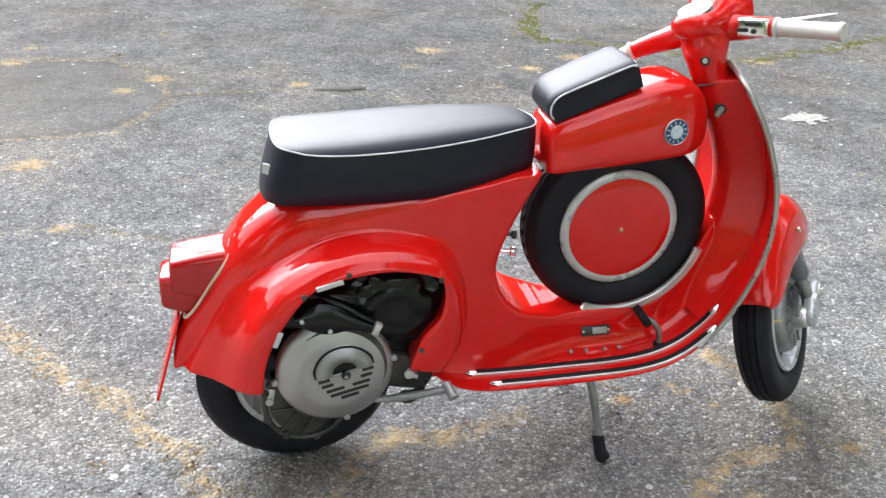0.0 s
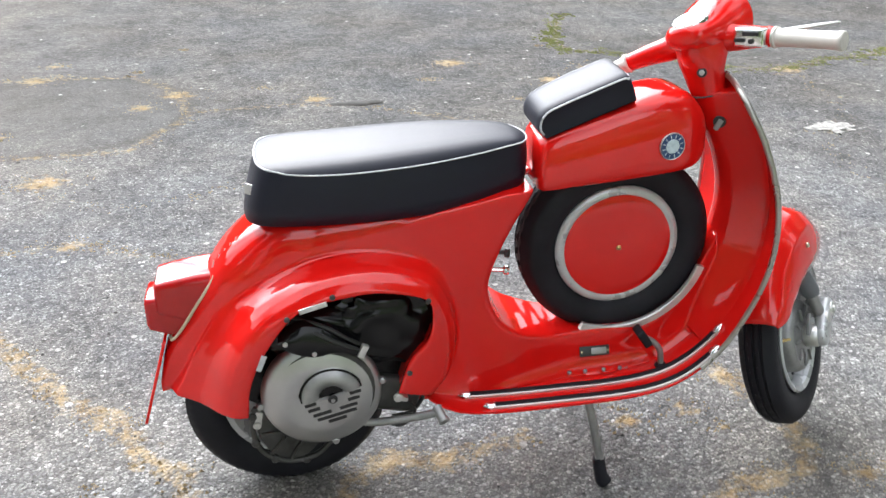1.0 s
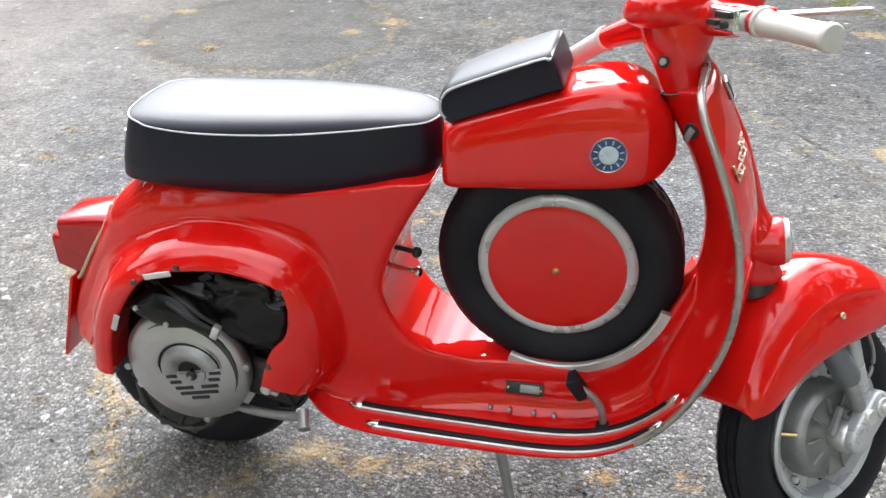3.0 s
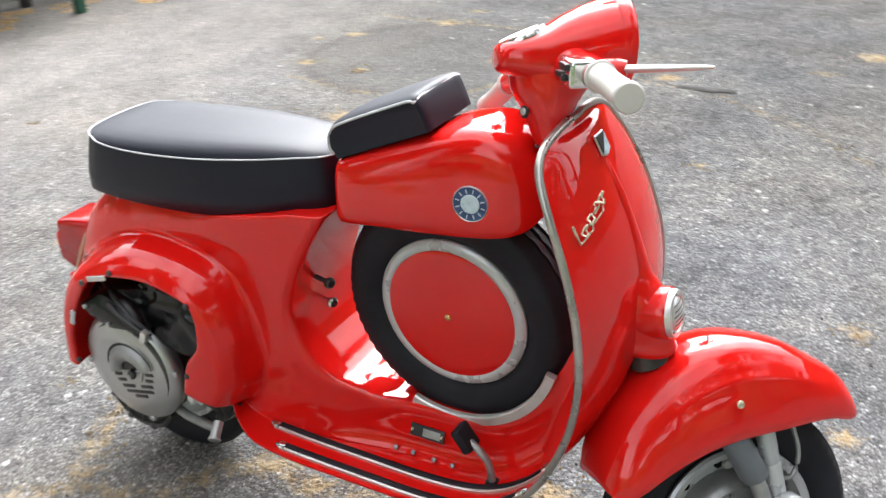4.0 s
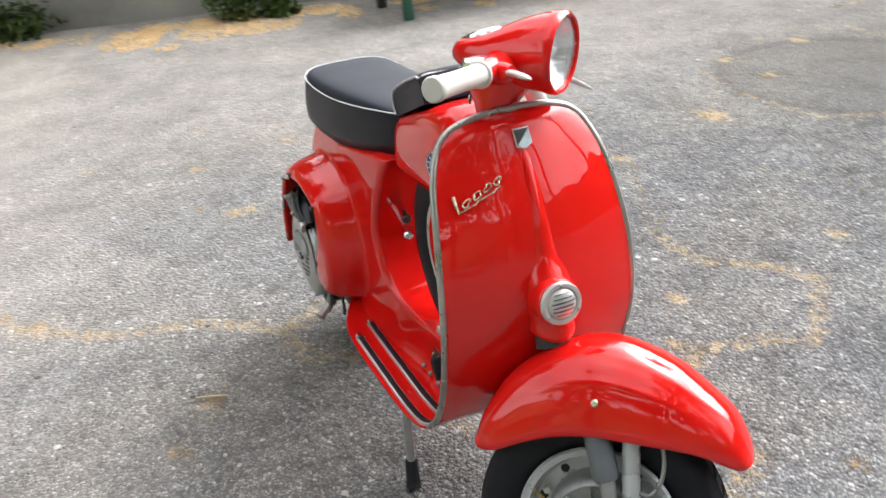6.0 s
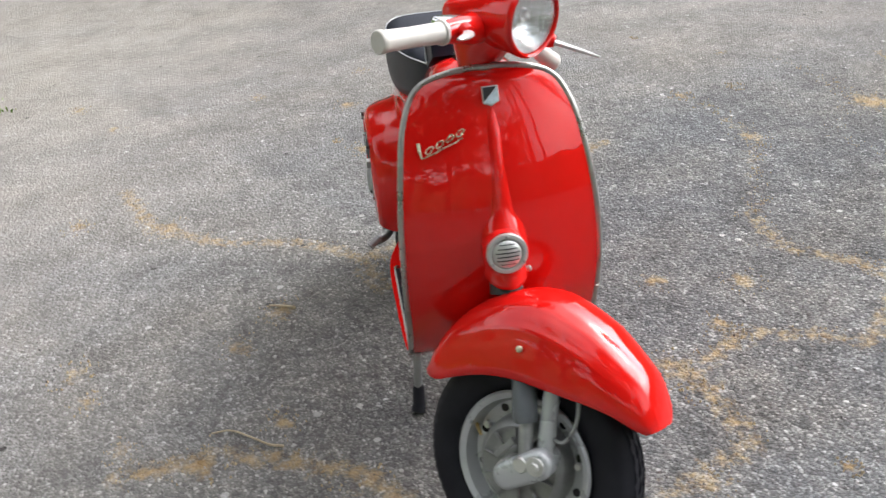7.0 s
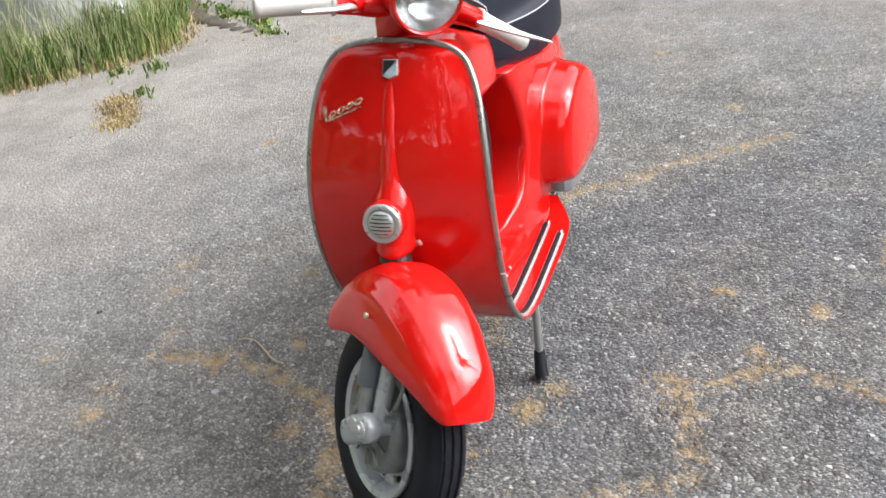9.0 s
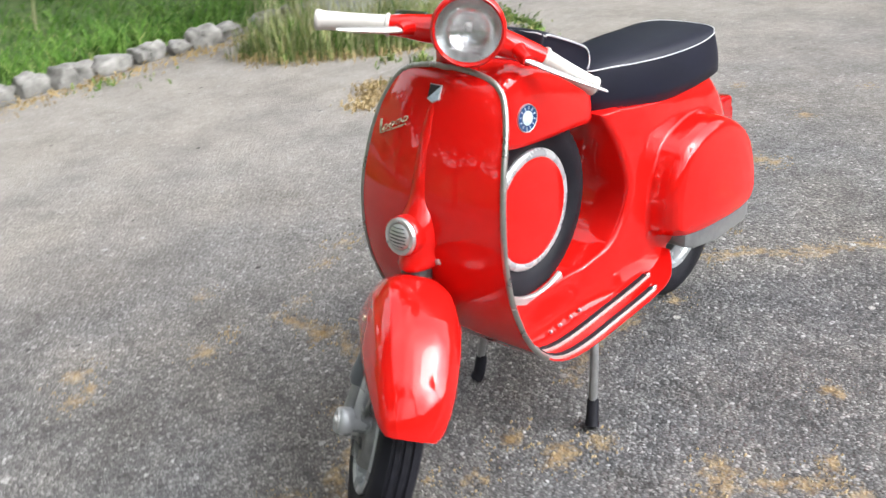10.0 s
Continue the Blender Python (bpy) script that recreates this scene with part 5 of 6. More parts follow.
def asphalt():
    m, n, l, p = principled("old_asphalt")
    co = n.new("ShaderNodeTexCoord").outputs["Object"]

    def mix(f, a, b, kind="MIX"):
        x = n.new("ShaderNodeMix")
        x.data_type, x.blend_type = "RGBA", kind
        for s, v in ((0, f), (6, a), (7, b)):
            if isinstance(v, bpy.types.NodeSocket):
                l.new(v, x.inputs[s])
            else:
                x.inputs[s].default_value = v if s == 0 else (*v, 1)
        return x.outputs[2]

    def math_node(op, a, b, c=None):
        x = n.new("ShaderNodeMath")
        x.operation = op
        for k, v in enumerate((a, b, c)):
            if isinstance(v, bpy.types.NodeSocket):
                l.new(v, x.inputs[k])
            elif v is not None:
                x.inputs[k].default_value = v
        return x.outputs[0]

    def grey(fac, stops):
        r = ramp(n, stops)
        l.new(fac, r.inputs["Fac"])
        return r.outputs["Color"]

    def attr(name):
        a = n.new("ShaderNodeAttribute")
        a.attribute_name = name
        return a.outputs["Fac"]

    # coordinates bent by noise, so that the aggregate has broken shapes
    bend = noise_node(n, l, 90, 3, 0.6, co)
    add = n.new("ShaderNodeVectorMath")
    add.operation = "MULTIPLY_ADD"
    l.new(bend.outputs["Color"], add.inputs[0])
    add.inputs[1].default_value = (0.0045, 0.0045, 0.0)
    l.new(co, add.inputs[2])
    bent = add.outputs[0]

    def cells(scale):
        v = n.new("ShaderNodeTexVoronoi")
        v.inputs["Scale"].default_value = scale
        l.new(bent, v.inputs["Vector"])
        sp = n.new("ShaderNodeSeparateColor")
        l.new(v.outputs["Color"], sp.inputs[0])
        return v.outputs["Distance"], sp.outputs[0], sp.outputs[1], sp.outputs[2]

    def gaps(scale):
        v = n.new("ShaderNodeTexVoronoi")
        v.feature = "DISTANCE_TO_EDGE"
        v.inputs["Scale"].default_value = scale
        l.new(bent, v.inputs["Vector"])
        return v.outputs["Distance"]

    d1, r1 = cells(92)[:2]
    d2, r2 = cells(210)[:2]
    e1, e2 = gaps(92), gaps(210)
    coarse = grey(r1, [(0.0, (0.11, 0.11, 0.112)), (0.3, (0.166, 0.165, 0.165)), (0.62, (0.226, 0.224, 0.221)), (0.87, (0.315, 0.311, 0.305)), (1.0, (0.47, 0.464, 0.452))])
    finer = grey(r2, [(0.0, (0.10, 0.10, 0.10)), (0.45, (0.18, 0.178, 0.175)), (0.8, (0.275, 0.271, 0.265)), (1.0, (0.43, 0.424, 0.412))])
    sel = grey(noise_node(n, l, 38, 4, 0.6, co).outputs["Fac"], [(0.46, (0, 0, 0)), (0.54, (1, 1, 1))])
    gap = mix(sel, grey(e1, [(0.03, (0.8, 0.8, 0.8)), (0.16, (0, 0, 0))]), grey(e2, [(0.03, (0.6, 0.6, 0.6)), (0.16, (0, 0, 0))]))
    c = mix(sel, coarse, finer)
    c = mix(gap, c, (0.080, 0.078, 0.074))
    # wear and stains at three sizes
    big = noise_node(n, l, 0.55, 5, 0.62, co).outputs["Fac"]
    mid = noise_node(n, l, 3.2, 6, 0.68, co).outputs["Fac"]
    small = noise_node(n, l, 16, 5, 0.7, co).outputs["Fac"]
    c = mix(1.0, c, grey(big, [(0.30, (0.80, 0.80, 0.82)), (0.5, (0.98, 0.98, 0.98)), (0.70, (1.22, 1.20, 1.17))]), "MULTIPLY")
    c = mix(1.0, c, grey(mid, [(0.30, (0.66, 0.655, 0.65)), (0.5, (0.98, 0.975, 0.965)), (0.72, (1.30, 1.27, 1.22))]), "MULTIPLY")
    c = mix(1.0, c, grey(small, [(0.30, (0.70, 0.70, 0.70)), (0.5, (1.0, 1.0, 1.0)), (0.72, (1.25, 1.24, 1.22))]), "MULTIPLY")
    warm = noise_node(n, l, 1.3, 4, 0.6, co).outputs["Fac"]
    c = mix(1.0, c, grey(warm, [(0.35, (0.95, 0.985, 1.04)), (0.65, (1.03, 1.0, 0.965))]), "MULTIPLY")
    # blown sandy dust towards the border; the same pale tint towards far -x
    dust_tint = math_node("MULTIPLY", attr("dust_tint"), math_node("ADD", mid, 0.35))
    c = mix(dust_tint, c, (0.53, 0.475, 0.42))
    # darker strip on the far side
    c = mix(attr("darkened"), c, mix(1.0, c, (0.70, 0.69, 0.675), "MULTIPLY"))
    # patched area of a finer mix
    c = mix(math_node("MULTIPLY", attr("patch"), 0.45), c, (0.105, 0.101, 0.094))
    c = mix(math_node("MULTIPLY", attr("joint"), math_node("MULTIPLY", mid, 1.1)), c, (0.085, 0.080, 0.070))
    # ochre moss and dry crumbs, torn by noise
    torn = noise_node(n, l, 30, 7, 0.75, co).outputs["Fac"]
    mask = grey(math_node("MULTIPLY_ADD", attr("moss"), 0.55, torn), [(0.74, (0, 0, 0)), (0.96, (0.8, 0.8, 0.8))])
    c = mix(mask, c, grey(small, [(0.35, (0.30, 0.19, 0.08)), (0.55, (0.44, 0.32, 0.17)), (0.7, (0.52, 0.42, 0.27))]))
    # scattered pale and dark chips
    d3, r3, s3, t3 = cells(30)
    chip = math_node("MULTIPLY", math_node("GREATER_THAN", s3, 0.980), math_node("LESS_THAN", d3, 0.30))
    c = mix(chip, c, mix(t3, (0.06, 0.057, 0.052), (0.48, 0.465, 0.44)))
    c = mix(1.0, c, (0.79, 0.79, 0.79), "MULTIPLY")
    l.new(c, p.inputs["Base Color"])
    p.inputs["Roughness"].default_value = 0.88
    p.inputs["Specular IOR Level"].default_value = 0.08
    h = math_node("MULTIPLY_ADD", d1, -1.0, math_node("MULTIPLY_ADD", d2, -0.45, math_node("MULTIPLY_ADD", r1, 0.5, math_node("MULTIPLY", small, 1.4))))
    bp = n.new("ShaderNodeBump")
    bp.inputs["Strength"].default_value, bp.inputs["Distance"].default_value = 0.85, 0.006
    l.new(h, bp.inputs["Height"])
    l.new(bp.outputs["Normal"], p.inputs["Normal"])
    return m


ASPHALT = asphalt()
ground_me = ground_sheet()
ground_me.materials.append(ASPHALT)
ground = tagged(new("ground", ground_me), "old grey asphalt with pale aggregate, cracks and ochre moss", "asphalt", kind="structure")

TAR = surface("dark_crack", (0.035, 0.033, 0.030), (0.07, 0.066, 0.06), 0.9, scale=30, fine=200, bump=0.3)
MOSS = surface("ochre_moss", (0.22, 0.155, 0.075), (0.38, 0.30, 0.18), 0.95, scale=60, fine=900, bump=0.4)
GREENMOSS = surface("green_moss", (0.10, 0.12, 0.03), (0.20, 0.20, 0.07), 0.95, scale=60, fine=900, bump=0.4)
rng = random.Random(7)


def crumbs(spots, count, size, material, name, label):
    verts, faces = [], []
    for _ in range(count):
        x, y, r = rng.choice(spots)
        a, q = rng.uniform(0, 6.28), r * math.sqrt(rng.random())
        cx, cy = x + q * math.cos(a), y + q * math.sin(a) * 0.8
        s = size * rng.uniform(0.3, 1.0)
        o = len(verts)
        k = rng.randint(4, 6)
        t0 = rng.uniform(0, 6.28)
        st = rng.uniform(1, 2.4)
        for i in range(k):
            t = t0 + 2 * math.pi * i / k
            rr = s * rng.uniform(0.6, 1.1)
            verts.append((cx + rr * st * math.cos(t), cy + rr * math.sin(t), -0.006))
        verts.append((cx, cy, s * rng.uniform(0.10, 0.28)))
        for i in range(k):
            faces.append((o + i, o + (i + 1) % k, o + k))
    me = bpy.data.meshes.new(name)
    me.from_pydata(verts, [], faces)
    me.materials.append(material)
    return tagged(new(name, me), label, "debris", kind="stuff")


line_spots = []
for ln in CRACKS:
    for q in crom(ln, 40):
        line_spots.append((q[0] + rng.gauss(0, 0.02), q[1] + rng.gauss(0, 0.02), rng.uniform(0.01, 0.06)))
crumbs(line_spots + [(x, y, r * 0.9) for x, y, r in BLOBS for _ in range(6)], 5600, 0.0042, MOSS, "moss_crumbs", "ochre moss and dry crumbs along the cracks")
crumbs([(x + rng.gauss(0, 0.03), y + rng.gauss(0, 0.03), rng.uniform(0.01, 0.07)) for x, y in crom(CRACKS[8], 260)] + [(1.80, 3.5, 0.15), (2.6, 2.95, 0.2), (3.4, 3.1, 0.25)], 3600, 0.0085, GREENMOSS, "green_moss", "yellow-green moss in the cracks")
STONE = surface("pale_grit", (0.18, 0.175, 0.17), (0.40, 0.39, 0.375), 0.85, scale=8, fine=500)
crumbs([(0.5, 0.6, 2.6)], 3000, 0.0038, STONE, "grit", "loose pale grit on the asphalt")
DARK = surface("dark_grit", (0.03, 0.03, 0.03), (0.09, 0.085, 0.08), 0.9, scale=8, fine=500)
crumbs([(0.5, 0.6, 2.6)], 1100, 0.0042, DARK, "dark_grit", "loose dark grit on the asphalt")


def crack_ribbon(line, w):
    pts = crom(line, max(20, int(len(line) * 14)))
    verts, faces = [], []
    for i, (x, y) in enumerate(pts):
        d = pts[min(i + 1, len(pts) - 1)] - pts[max(i - 1, 0)]
        nrm = np.array([-d[1], d[0]]) / max(np.linalg.norm(d), 1e-6)
        j = rng.gauss(0, 0.008)
        a, b = j + w * rng.uniform(0.1, 1.0), j - w * rng.uniform(0.1, 1.0)
        verts += [(x + nrm[0] * a, y + nrm[1] * a, 0.0012), (x + nrm[0] * b, y + nrm[1] * b, 0.0012)]
        if i:
            o = 2 * i
            if rng.random() < (0.5 if w > 0.0035 else 0.22):
                faces.append((o - 2, o - 1, o + 1, o))
    me = bpy.data.meshes.new("crack")
    me.from_pydata(verts, [], faces)
    me.materials.append(TAR)
    return tagged(new("crack", me), "thin dark crack in the asphalt", "crack", group="cracks", kind="structure")


for ln, w in zip(CRACKS, (0.004, 0.008, 0.002, 0.002, 0.002, 0.002, 0.003, 0.002, 0.005, 0.003, 0.002)):
    crack_ribbon(ln, w)
WORN = surface("worn_stone", (0.13, 0.125, 0.115), (0.40, 0.385, 0.36), 0.9, scale=45, fine=300, bump=0.6)
tagged(part("tar_repair", lumpy((0.40, 2.64, -0.004), (0.13, 0.035, 0.012), 0.4, 2.0, 4.0, 8, 24), TAR), "dark raised tar repair on the asphalt", "asphalt repair")
tagged(part("pale_patch", lumpy((2.51, 1.96, -0.006), (0.10, 0.075, 0.012), 0.9, 3.4, 6.0, 12, 40), WORN), "pale worn stone patch in the asphalt", "stone patch")
TWIG = surface("dry_twig", (0.30, 0.24, 0.15), (0.42, 0.35, 0.24), 0.8, scale=50, fine=400)
tagged(part("twig", tube(crom([(0.651, -0.646, 0.004), (0.655, -0.60, 0.007), (0.69, -0.55, 0.005), (0.725, -0.51, 0.006), (0.735, -0.478, 0.004)], 24), list(np.linspace(0.0018, 0.0032, 24)), 6), TWIG), "thin curved dry twig on the asphalt", "twig")
tagged(part("twig", tube([(0.10, -0.53, 0.004), (0.117, -0.493, 0.006), (0.13, -0.455, 0.004)], [0.002, 0.004, 0.002], 6), TWIG), "short dry twig on the asphalt", "twig")

# ---- surroundings ----


def blade_material(name, stops):
    """Every blade takes its own tone."""
    m, n, l, p = principled(name)
    r = ramp(n, stops)
    l.new(n.new("ShaderNodeNewGeometry").outputs["Random Per Island"], r.inputs["Fac"])
    tone = noise_node(n, l, 1.3, 3, 0.6)
    t = ramp(n, [(0.3, (0.65, 0.72, 0.6)), (0.7, (1.2, 1.12, 1.1))])
    l.new(tone.outputs["Fac"], t.inputs["Fac"])
    x = n.new("ShaderNodeMix")
    x.data_type, x.blend_type = "RGBA", "MULTIPLY"
    x.inputs[0].default_value = 1.0
    l.new(r.outputs["Color"], x.inputs[6])
    l.new(t.outputs["Color"], x.inputs[7])
    l.new(x.outputs[2], p.inputs["Base Color"])
    p.inputs["Roughness"].default_value = 0.65
    p.inputs["Specular IOR Level"].default_value = 0.25
    return m


GRASS = blade_material("grass_blades", [(0.0, (0.04, 0.085, 0.015)), (0.3, (0.085, 0.16, 0.028)), (0.6, (0.15, 0.24, 0.055)), (0.80, (0.24, 0.29, 0.10)), (0.93, (0.36, 0.33, 0.16)), (1.0, (0.42, 0.37, 0.2))])
BANKGRASS = blade_material("bank_blades", [(0.0, (0.035, 0.095, 0.014)), (0.4, (0.075, 0.19, 0.026)), (0.75, (0.13, 0.27, 0.045)), (0.95, (0.20, 0.31, 0.085)), (1.0, (0.34, 0.33, 0.16))])
SEEDGRASS = surface("seed_grass", (0.22, 0.24, 0.11), (0.36, 0.35, 0.20), 0.75, scale=3, fine=60, bump=0)
DRYGRASS = surface("dry_grass", (0.28, 0.20, 0.09), (0.44, 0.33, 0.16), 0.75, scale=3, fine=60, bump=0)
SOIL = surface("grassy_soil", (0.035, 0.075, 0.014), (0.08, 0.12, 0.03), 0.95, scale=4, fine=60, bump=0.5)
LIME = surface("whitewash", (0.18, 0.19, 0.185), (0.58, 0.59, 0.58), 0.85, scale=5, fine=60, bump=0.6)
ROCK = surface("border_stone", (0.09, 0.088, 0.078), (0.31, 0.30, 0.28), 0.9, scale=11, fine=60, bump=0.7)


def blades(name, zone, count, h, material, label, width=0.006, droop=0.7):
    """Bent, tapering blades of uneven height."""
    verts, faces = [], []
    for _ in range(count):
        x, y = zone()
        a = rng.uniform(0, 6.28)
        hh = h * (0.25 + 0.95 * rng.random() ** 1.6) * (0.75 + 0.6 * noise.noise((x * 5, y * 5, 1)))
        w = width * rng.uniform(0.5, 1.2)
        lean = hh * rng.uniform(0.1, 1.0) * droop
        b = rng.uniform(0, 6.28)
        o = len(verts)
        dx, dy = math.cos(a) * w, math.sin(a) * w
        lx, ly = math.cos(b) * lean, math.sin(b) * lean
        for f, k, v in ((0.0, 0.0, 0.0), (0.22, 0.9, 0.5), (0.60, 0.7, 0.85)):
            verts += [(x + lx * f - dx * max(k, 0.8 * (f == 0)), y + ly * f - dy * max(k, 0.8 * (f == 0)), hh * v - 0.01 * (f == 0)), (x + lx * f + dx * max(k, 0.8 * (f == 0)), y + ly * f + dy * max(k, 0.8 * (f == 0)), hh * v - 0.01 * (f == 0))]
        verts.append((x + lx, y + ly, hh * (1 - 0.25 * lean / hh)))
        faces += [(o, o + 1, o + 3, o + 2), (o + 2, o + 3, o + 5, o + 4), (o + 4, o + 5, o + 6)]
    me = bpy.data.meshes.new(name)
    me.from_pydata(verts, [], faces)
    me.materials.append(material)
    return tagged(new(name, me), label, "grass", kind="stuff")


EDGE = [(-1.15, -3.40), (-1.20, -3.05), (-1.44, -2.80), (-1.66, -2.62), (-1.90, -2.50), (-2.30, -2.66), (-2.75, -2.95), (-3.0, -3.3)]


def tuft_zone(spread=0.42):
    (x, y) = EDGE[0]
    i = rng.randrange(len(EDGE) - 1)
    u = rng.random()
    x, y = EDGE[i][0] * (1 - u) + EDGE[i + 1][0] * u, EDGE[i][1] * (1 - u) + EDGE[i + 1][1] * u
    k = abs(rng.gauss(0, 1)) * spread - 0.10 * rng.random() ** 2
    dx, dy = -2.08 - x, -3.45 - y
    q = min(k / math.hypot(dx, dy), 0.9) - 0.02
    return x + dx * q, y + dy * q


def hem_zone():
    x, y = tuft_zone(0.06)
    return x + rng.gauss(0, 0.06), y + rng.gauss(0.02, 0.06)


def bank_zone():
    return rng.uniform(-8.5, 2.5), -4.0 - abs(rng.gauss(0, 1.9))


def stone_hem():
    return rng.uniform(-7.5, 1.3), -3.72 + rng.gauss(0, 0.07)


def dry_zone():
    u = rng.random()
    return -0.76 - 0.36 * u + rng.gauss(0, 0.045), -2.0 - 0.24 * u + rng.gauss(0, 0.045)


def weed_zone():
    x, y, r = rng.choice(((-2.73, -2.72, 0.10), (-2.5, -2.45, 0.05), (-2.3, -2.1, 0.04), (-1.55, -2.32, 0.04), (-4.9, -3.5, 0.12), (-2.9, -3.62, 0.10), (-0.4, -3.6, 0.12), (-1.18, -2.16, 0.05), (-1.48, -2.49, 0.07)))
    if rng.random() < 0.45:
        u = rng.random()
        x, y, r = -2.75 + 0.62 * u + 0.05 * math.sin(9 * u), -2.62 + 0.72 * u, 0.045
    k = abs(rng.gauss(0, 1)) ** 1.5
    a = rng.uniform(0, 6.28)
    return x + r * k * math.cos(a), y + r * k * math.sin(a) * 0.7


blades("tall_grass", tuft_zone, 11000, 0.26, GRASS, "tall green grass round the whitewashed trunk", 0.0032)
blades("seed_grass", lambda: tuft_zone(0.3), 1900, 0.52, SEEDGRASS, "tall pale grass stems gone to seed", 0.0022, 0.5)
blades("dry_grass", hem_zone, 1700, 0.075, DRYGRASS, "dry straw-coloured grass at the edge of the asphalt", 0.004, 1.2)
blades("bank_grass", bank_zone, 95000, 0.20, BANKGRASS, "green grass behind the stone border", 0.0045, 1.2)
blades("border_weeds", weed_zone, 1100, 0.05, GRASS, "small green weeds at the edge of the asphalt", 0.006, 1.3)
blades("border_straw", stone_hem, 2600, 0.04, DRYGRASS, "dry straw in front of the stone border", 0.006, 1.5)
blades("dry_tuft", dry_zone, 800, 0.03, DRYGRASS, "flat tuft of dry ochre grass on the asphalt", 0.004, 1.5)
EARTH = surface("dark_earth", (0.035, 0.028, 0.020), (0.10, 0.085, 0.06), 0.95, scale=14, fine=120, bump=0.8)
tagged(part("earth_spur", tube(crom([(-2.85, -2.95, -0.01), (-2.55, -2.72, 0.0), (-2.38, -2.45, -0.004), (-2.22, -2.20, -0.008), (-2.10, -1.98, -0.014)], 30), [0.10 + 0.025 * math.sin(2.3 * k) - 0.0028 * k for k in range(30)], 12, flat=0.32), EARTH), "low spur of dark earth and dead stems on the asphalt", "earth", kind="structure")
bank = part("grass_bank", loft([[(x, y, z + 0.03 * noise.noise((x, y, 0))) for x in np.linspace(-12, 6, 60)] for y, z in ((-3.95, -0.03), (-4.1, 0.03), (-4.6, 0.07), (-6, 0.12), (-9, 0.3))], closed=False), SOIL)
tagged(bank, "low grassy bank behind the stone border", "grass bank", kind="structure")
x = 1.2
while x > -8.0:
    s = rng.uniform(0.05, 0.12)
    tagged(part("border_stone", lumpy((x, -3.86 + rng.uniform(-0.05, 0.05), 0.035), (s, rng.uniform(0.05, 0.09), rng.uniform(0.05, 0.09)), 0.38, 1.7, x * 3.1, 14, 20, 0.8), ROCK), "rough pale border stone beside the grass", "stone", "border stones")
    x -= s * rng.uniform(1.6, 2.1)


def trunk_geo(x, y, rows, rough):
    rings = []
    for z, r in rows:
        ring = []
        for j in range(28):
            a = 2 * math.pi * j / 28
            k = 1 + rough * noise.noise((math.cos(a) * 1.6 + x, math.sin(a) * 1.6 + y, z * 1.2))
            ring.append((x + r * k * math.cos(a), y + r * k * math.sin(a), z))
        rings.append(ring)
    return loft(rings)


LEAF = surface("tree_leaves", (0.035, 0.06, 0.014), (0.07, 0.11, 0.028), 0.6, scale=2, fine=30, bump=0)
BARK = surface("bark", (0.06, 0.05, 0.04), (0.14, 0.12, 0.095), 0.9, scale=6, fine=40, bump=0.8)


def crown(c, r, count, size):
    verts, faces = [], []
    for _ in range(count):
        d = Vector((rng.gauss(0, 1), rng.gauss(0, 1), rng.gauss(0, 1))).normalized()
        k = rng.random() ** 0.4 * (0.85 + 0.6 * noise.noise(d * 2.2 + Vector(c)))
        p = Vector(c) + Vector((d.x * r[0], d.y * r[1], d.z * r[2])) * k
        s = size * rng.uniform(0.5, 1.2)
        a = Vector((rng.gauss(0, 1), rng.gauss(0, 1), rng.gauss(0, 0.6))).normalized()
        b = a.orthogonal().normalized()
        o = len(verts)
        verts += [V3(p - a * s), V3(p + b * s * 0.55), V3(p + a * s), V3(p - b * s * 0.55)]
        faces.append((o, o + 1, o + 2, o + 3))
    return verts, faces


def make_tree(x, y, h, r, material, label, rt=0.2, count=3600, leaf=0.2):
    t = tagged(new("tree"), label, "tree", "trees round the lot")
    part("trunk", trunk_geo(x, y, ((-0.05, rt * 1.25), (0.1, rt * 1.05), (0.4, rt * 0.95), (1.2, rt * 0.9), (h * 0.5, rt * 0.7), (h * 0.8, rt * 0.3)), 0.15), material, t)
    for k in range(4):
        a = k * 1.7 + x
        part("limb", tube(crom([(x, y, h * 0.36), (x + 0.3 * r * math.cos(a), y + 0.3 * r * math.sin(a), h * 0.5), (x + 0.65 * r * math.cos(a), y + 0.65 * r * math.sin(a), h * 0.62)], 8), list(np.linspace(rt * 0.45, 0.03, 8)), 8), BARK, t)
    part("crown", crown((x, y, h * 0.64), (r, r, h * 0.40), count, leaf), LEAF, t)
    return t


make_tree(-2.08, -3.22, 7.5, 1.8, LIME, "tree with a thick whitewashed trunk in tall grass", 0.36, 2200)
# none in view; the last four are added to darken reflections in the paint
for x, y, h, r in ((-7.6, -6.4, 8, 2.8), (-9.4, -1.8, 7.5, 2.6), (-5.0, -8.6, 7, 2.6), (8.2, -0.6, 9, 2.8), (7.6, -4.6, 9, 3.0), (10.5, 3.2, 7.5, 2.4), (4.8, -7.6, 10, 3.2), (9.4, -2.6, 10, 3.2), (10.5, -6.8, 11, 3.4), (7.5, -9.5, 11, 3.4)):
    make_tree(x, y, h, r, BARK, "broad leafy tree out of view at the edge of the lot")


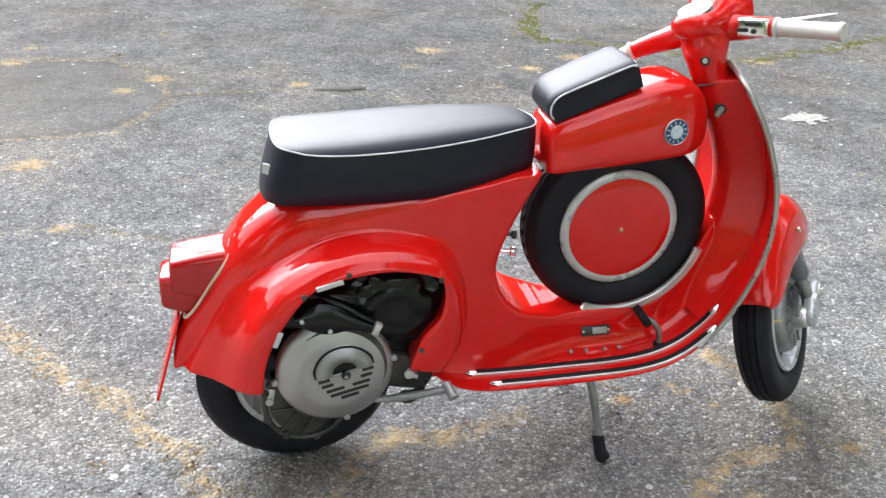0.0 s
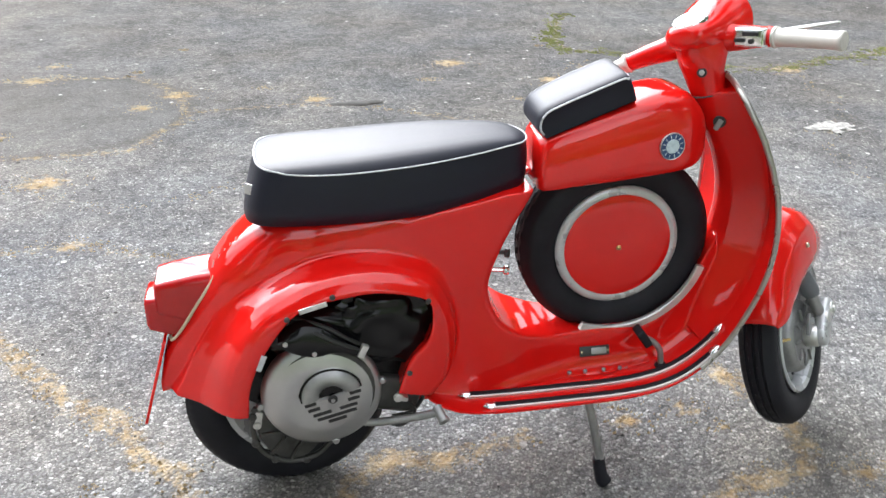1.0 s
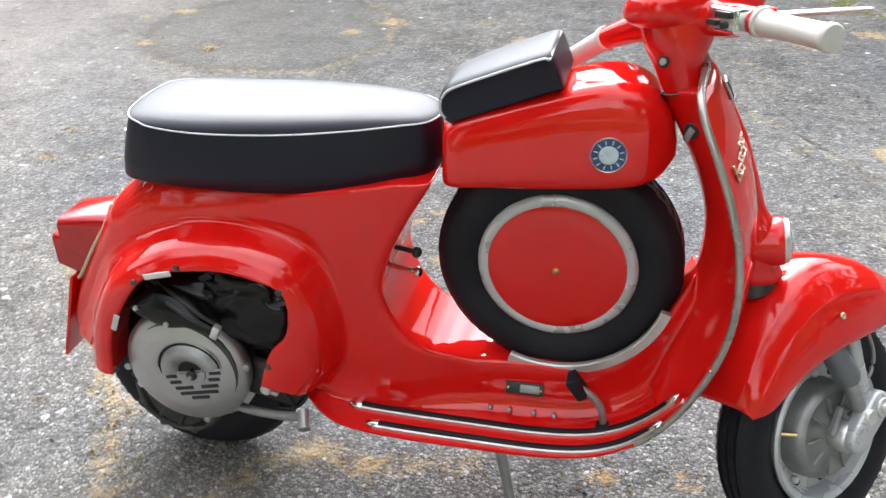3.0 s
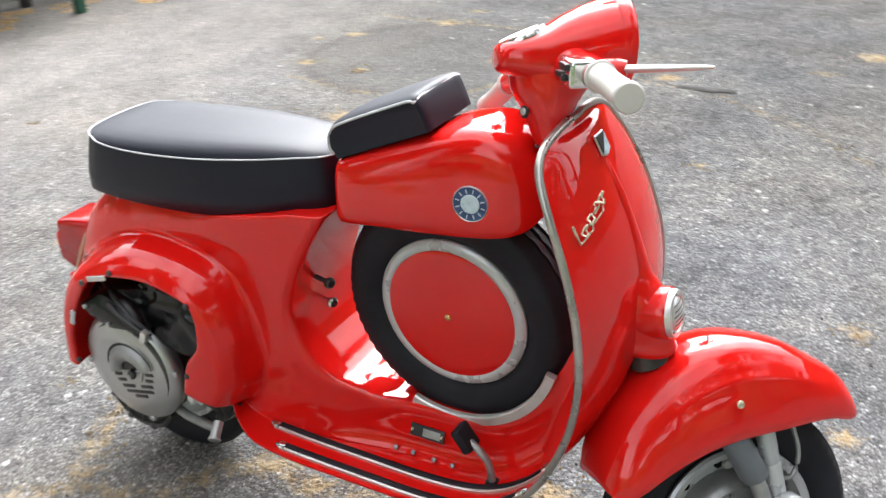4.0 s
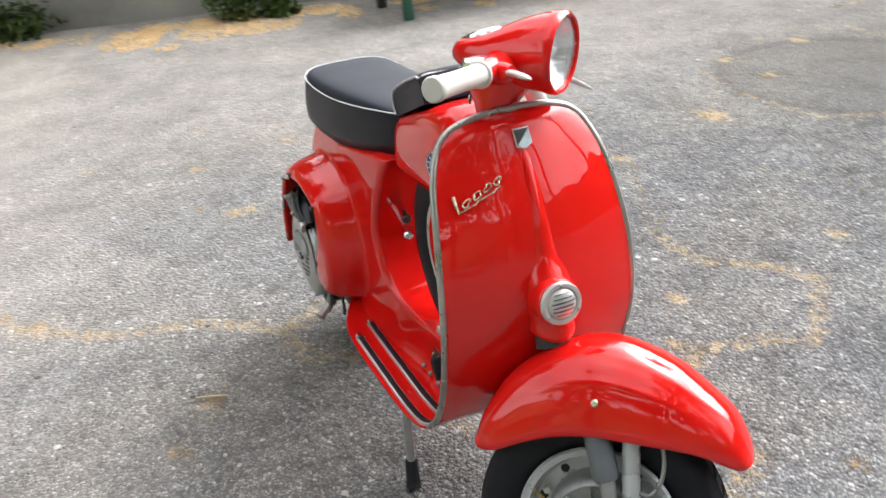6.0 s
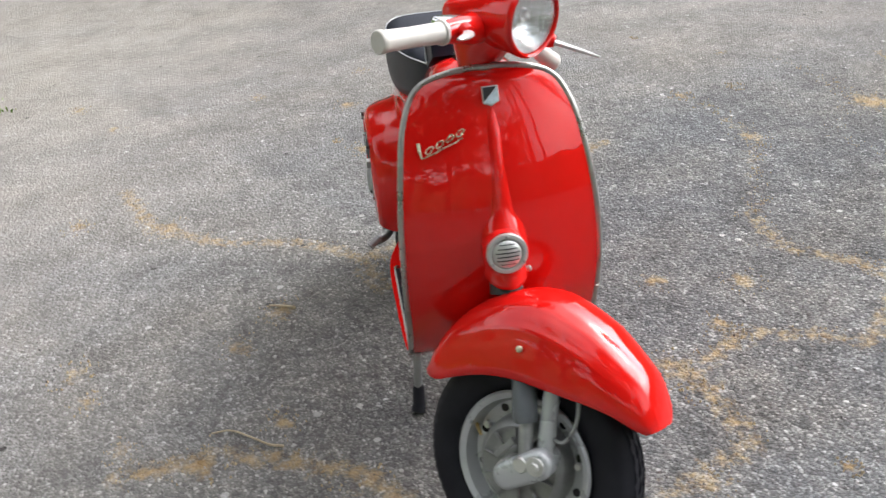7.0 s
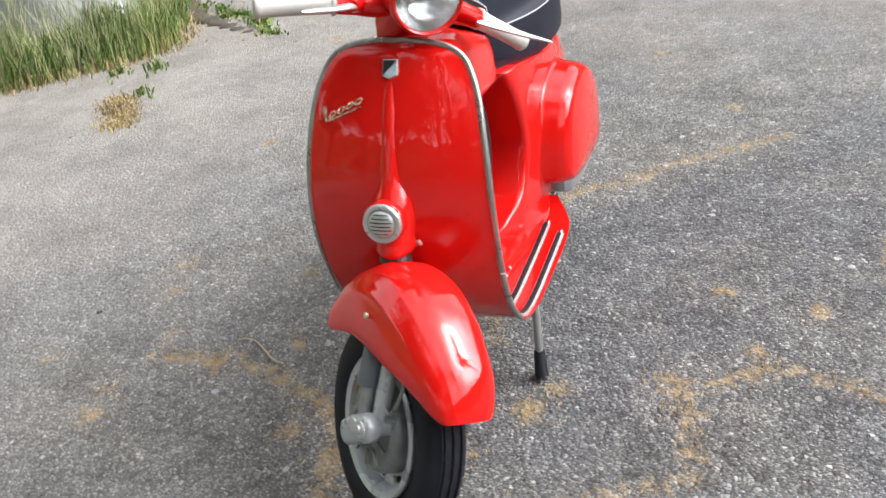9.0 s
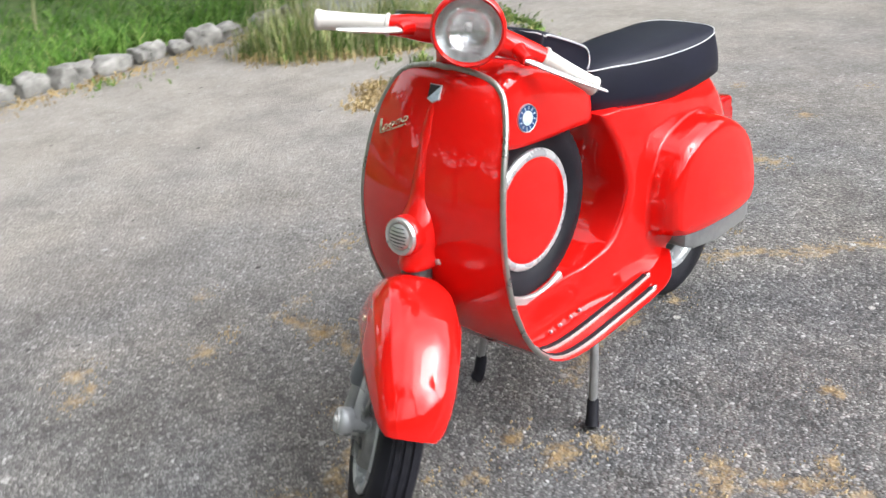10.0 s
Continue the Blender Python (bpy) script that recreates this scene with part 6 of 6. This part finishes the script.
for x, y, h, r in ((9.6, 0.9, 17, 1.9), (11.2, 2.3, 18, 2.0), (8.9, 4.4, 16, 1.8), (12.0, 5.2, 18, 2.2), (10.2, 6.6, 17, 2.0), (6.0, 9.6, 15, 2.0), (-3.2, 12.0, 15, 2.2)):
    t = tagged(new("tree"), "tall slender tree with a high crown beside the lot", "tree", "tall trees beside the lot")
    part("trunk", trunk_geo(x, y, ((-0.05, 0.24), (0.3, 0.19), (3.0, 0.16), (h * 0.5, 0.13), (h * 0.9, 0.04)), 0.12), BARK, t)
    for k in range(5):
        a = k * 2.3 + y
        part("limb", tube(crom([(x, y, h * (0.50 + 0.06 * k)), (x + 0.4 * r * math.cos(a), y + 0.4 * r * math.sin(a), h * (0.54 + 0.06 * k)), (x + 0.8 * r * math.cos(a), y + 0.8 * r * math.sin(a), h * (0.56 + 0.06 * k))], 8), list(np.linspace(0.07, 0.015, 8)), 6), BARK, t)
    part("crown", crown((x, y, h * 0.76), (r, r, h * 0.26), 1500, 0.22), LEAF, t)


def treeline():
    rings = []
    for z in (-0.5, 3.0, 6.0, 9.0):
        ring = []
        for j in range(160):
            a = 2 * math.pi * j / 160
            k = noise.noise((math.cos(a) * 9, math.sin(a) * 9, z * 0.6))
            ring.append(((34 + 2.5 * k) * math.cos(a), (34 + 2.5 * k) * math.sin(a), z + (3.0 * k if z > 7 else 0)))
        rings.append(ring)
    return loft(rings, True, False)


tagged(part("backdrop", treeline(), LEAF), "distant dark green line of trees", "trees", kind="structure")

# far edge of the lot: wall, dry leaves, bench
CONCRETE = surface("weathered_concrete", (0.20, 0.195, 0.18), (0.36, 0.35, 0.33), 0.92, scale=1.5, fine=40, bump=0.5)
tagged(part("wall_far", box(0.25, 5.8, 1.3, pose(-4.68, 1.79, 0.6, 0, 0, -14), 0.02), CONCRETE), "weathered grey concrete wall at the lot's edge", "wall", kind="structure")
LITTER = surface("dry_leaves", (0.36, 0.22, 0.09), (0.52, 0.36, 0.18), 0.85, scale=6, fine=80, bump=0.2)


def litter_zone():
    u = rng.random()
    return -5.25 + 1.45 * u + 0.16 + abs(rng.gauss(0, 0.22)), -1.3 + 5.6 * u


spots = [(*litter_zone(), 0.10) for _ in range(120)] + [(-4.25, 0.3, 0.25), (-4.2, 0.6, 0.25), (-4.35, -0.2, 0.25)] * 8
crumbs(spots, 6500, 0.02, LITTER, "dry_leaves", "dry ochre leaves at the foot of the wall")
for x, y, s in ((-4.55, 0.62, 0.17), (-5.2, -1.2, 0.22), (-5.12, -0.85, 0.17), (-4.40, 0.85, 0.08)):
    tagged(part("low_bush", crown((x, y, s * 0.6), (s * 1.7, s * 1.7, s), 520, 0.036), LEAF), "small dark green bush at the foot of the wall", "bush")
for x, y, s in ((-2.6, -6.4, 0.55), (-1.5, -6.9, 0.6), (-3.7, -6.2, 0.5)):
    tagged(part("dark_bush", crown((x, y, 0.1 + s * 0.55), (s * 1.5, s, s * 0.8), 2600, 0.05), LEAF), "dark green bush on the grassy bank", "bush")
for pts in ([(0.05, -4.75, 0.0), (-0.05, -4.62, 0.32), (-0.22, -4.50, 0.62)], [(-0.02, -4.70, 0.05), (0.03, -4.60, 0.30), (0.12, -4.55, 0.50)], [(-0.72, -5.0, 0.0), (-0.74, -4.95, 0.30), (-0.78, -4.9, 0.52)]):
    tagged(part("dry_stalk", tube(crom(pts, 12), list(np.linspace(0.013, 0.006, 12)), 7), SEEDGRASS), "pale dry stalk standing in the grass", "stalk", "dry stalks")
GREENMETAL = surface("green_painted_metal", (0.012, 0.07, 0.045), (0.02, 0.10, 0.06), 0.5, scale=10, fine=200)
bench = tagged(new("bench"), "green metal bench with dark rear legs", "bench")
for y in (1.50, 2.78):
    part("front_leg", box(0.05, 0.06, 0.46, pose(-3.56, y, 0.225), 0.006), GREENMETAL, bench)
    part("rear_leg", box(0.05, 0.06, 0.46, pose(-4.08, y, 0.225), 0.006), BLACK, bench)
for k in range(4):
    part("slat", box(0.12, 1.6, 0.035, pose(-3.60 - 0.15 * k, 2.14, 0.47), 0.006), GREENMETAL, bench)
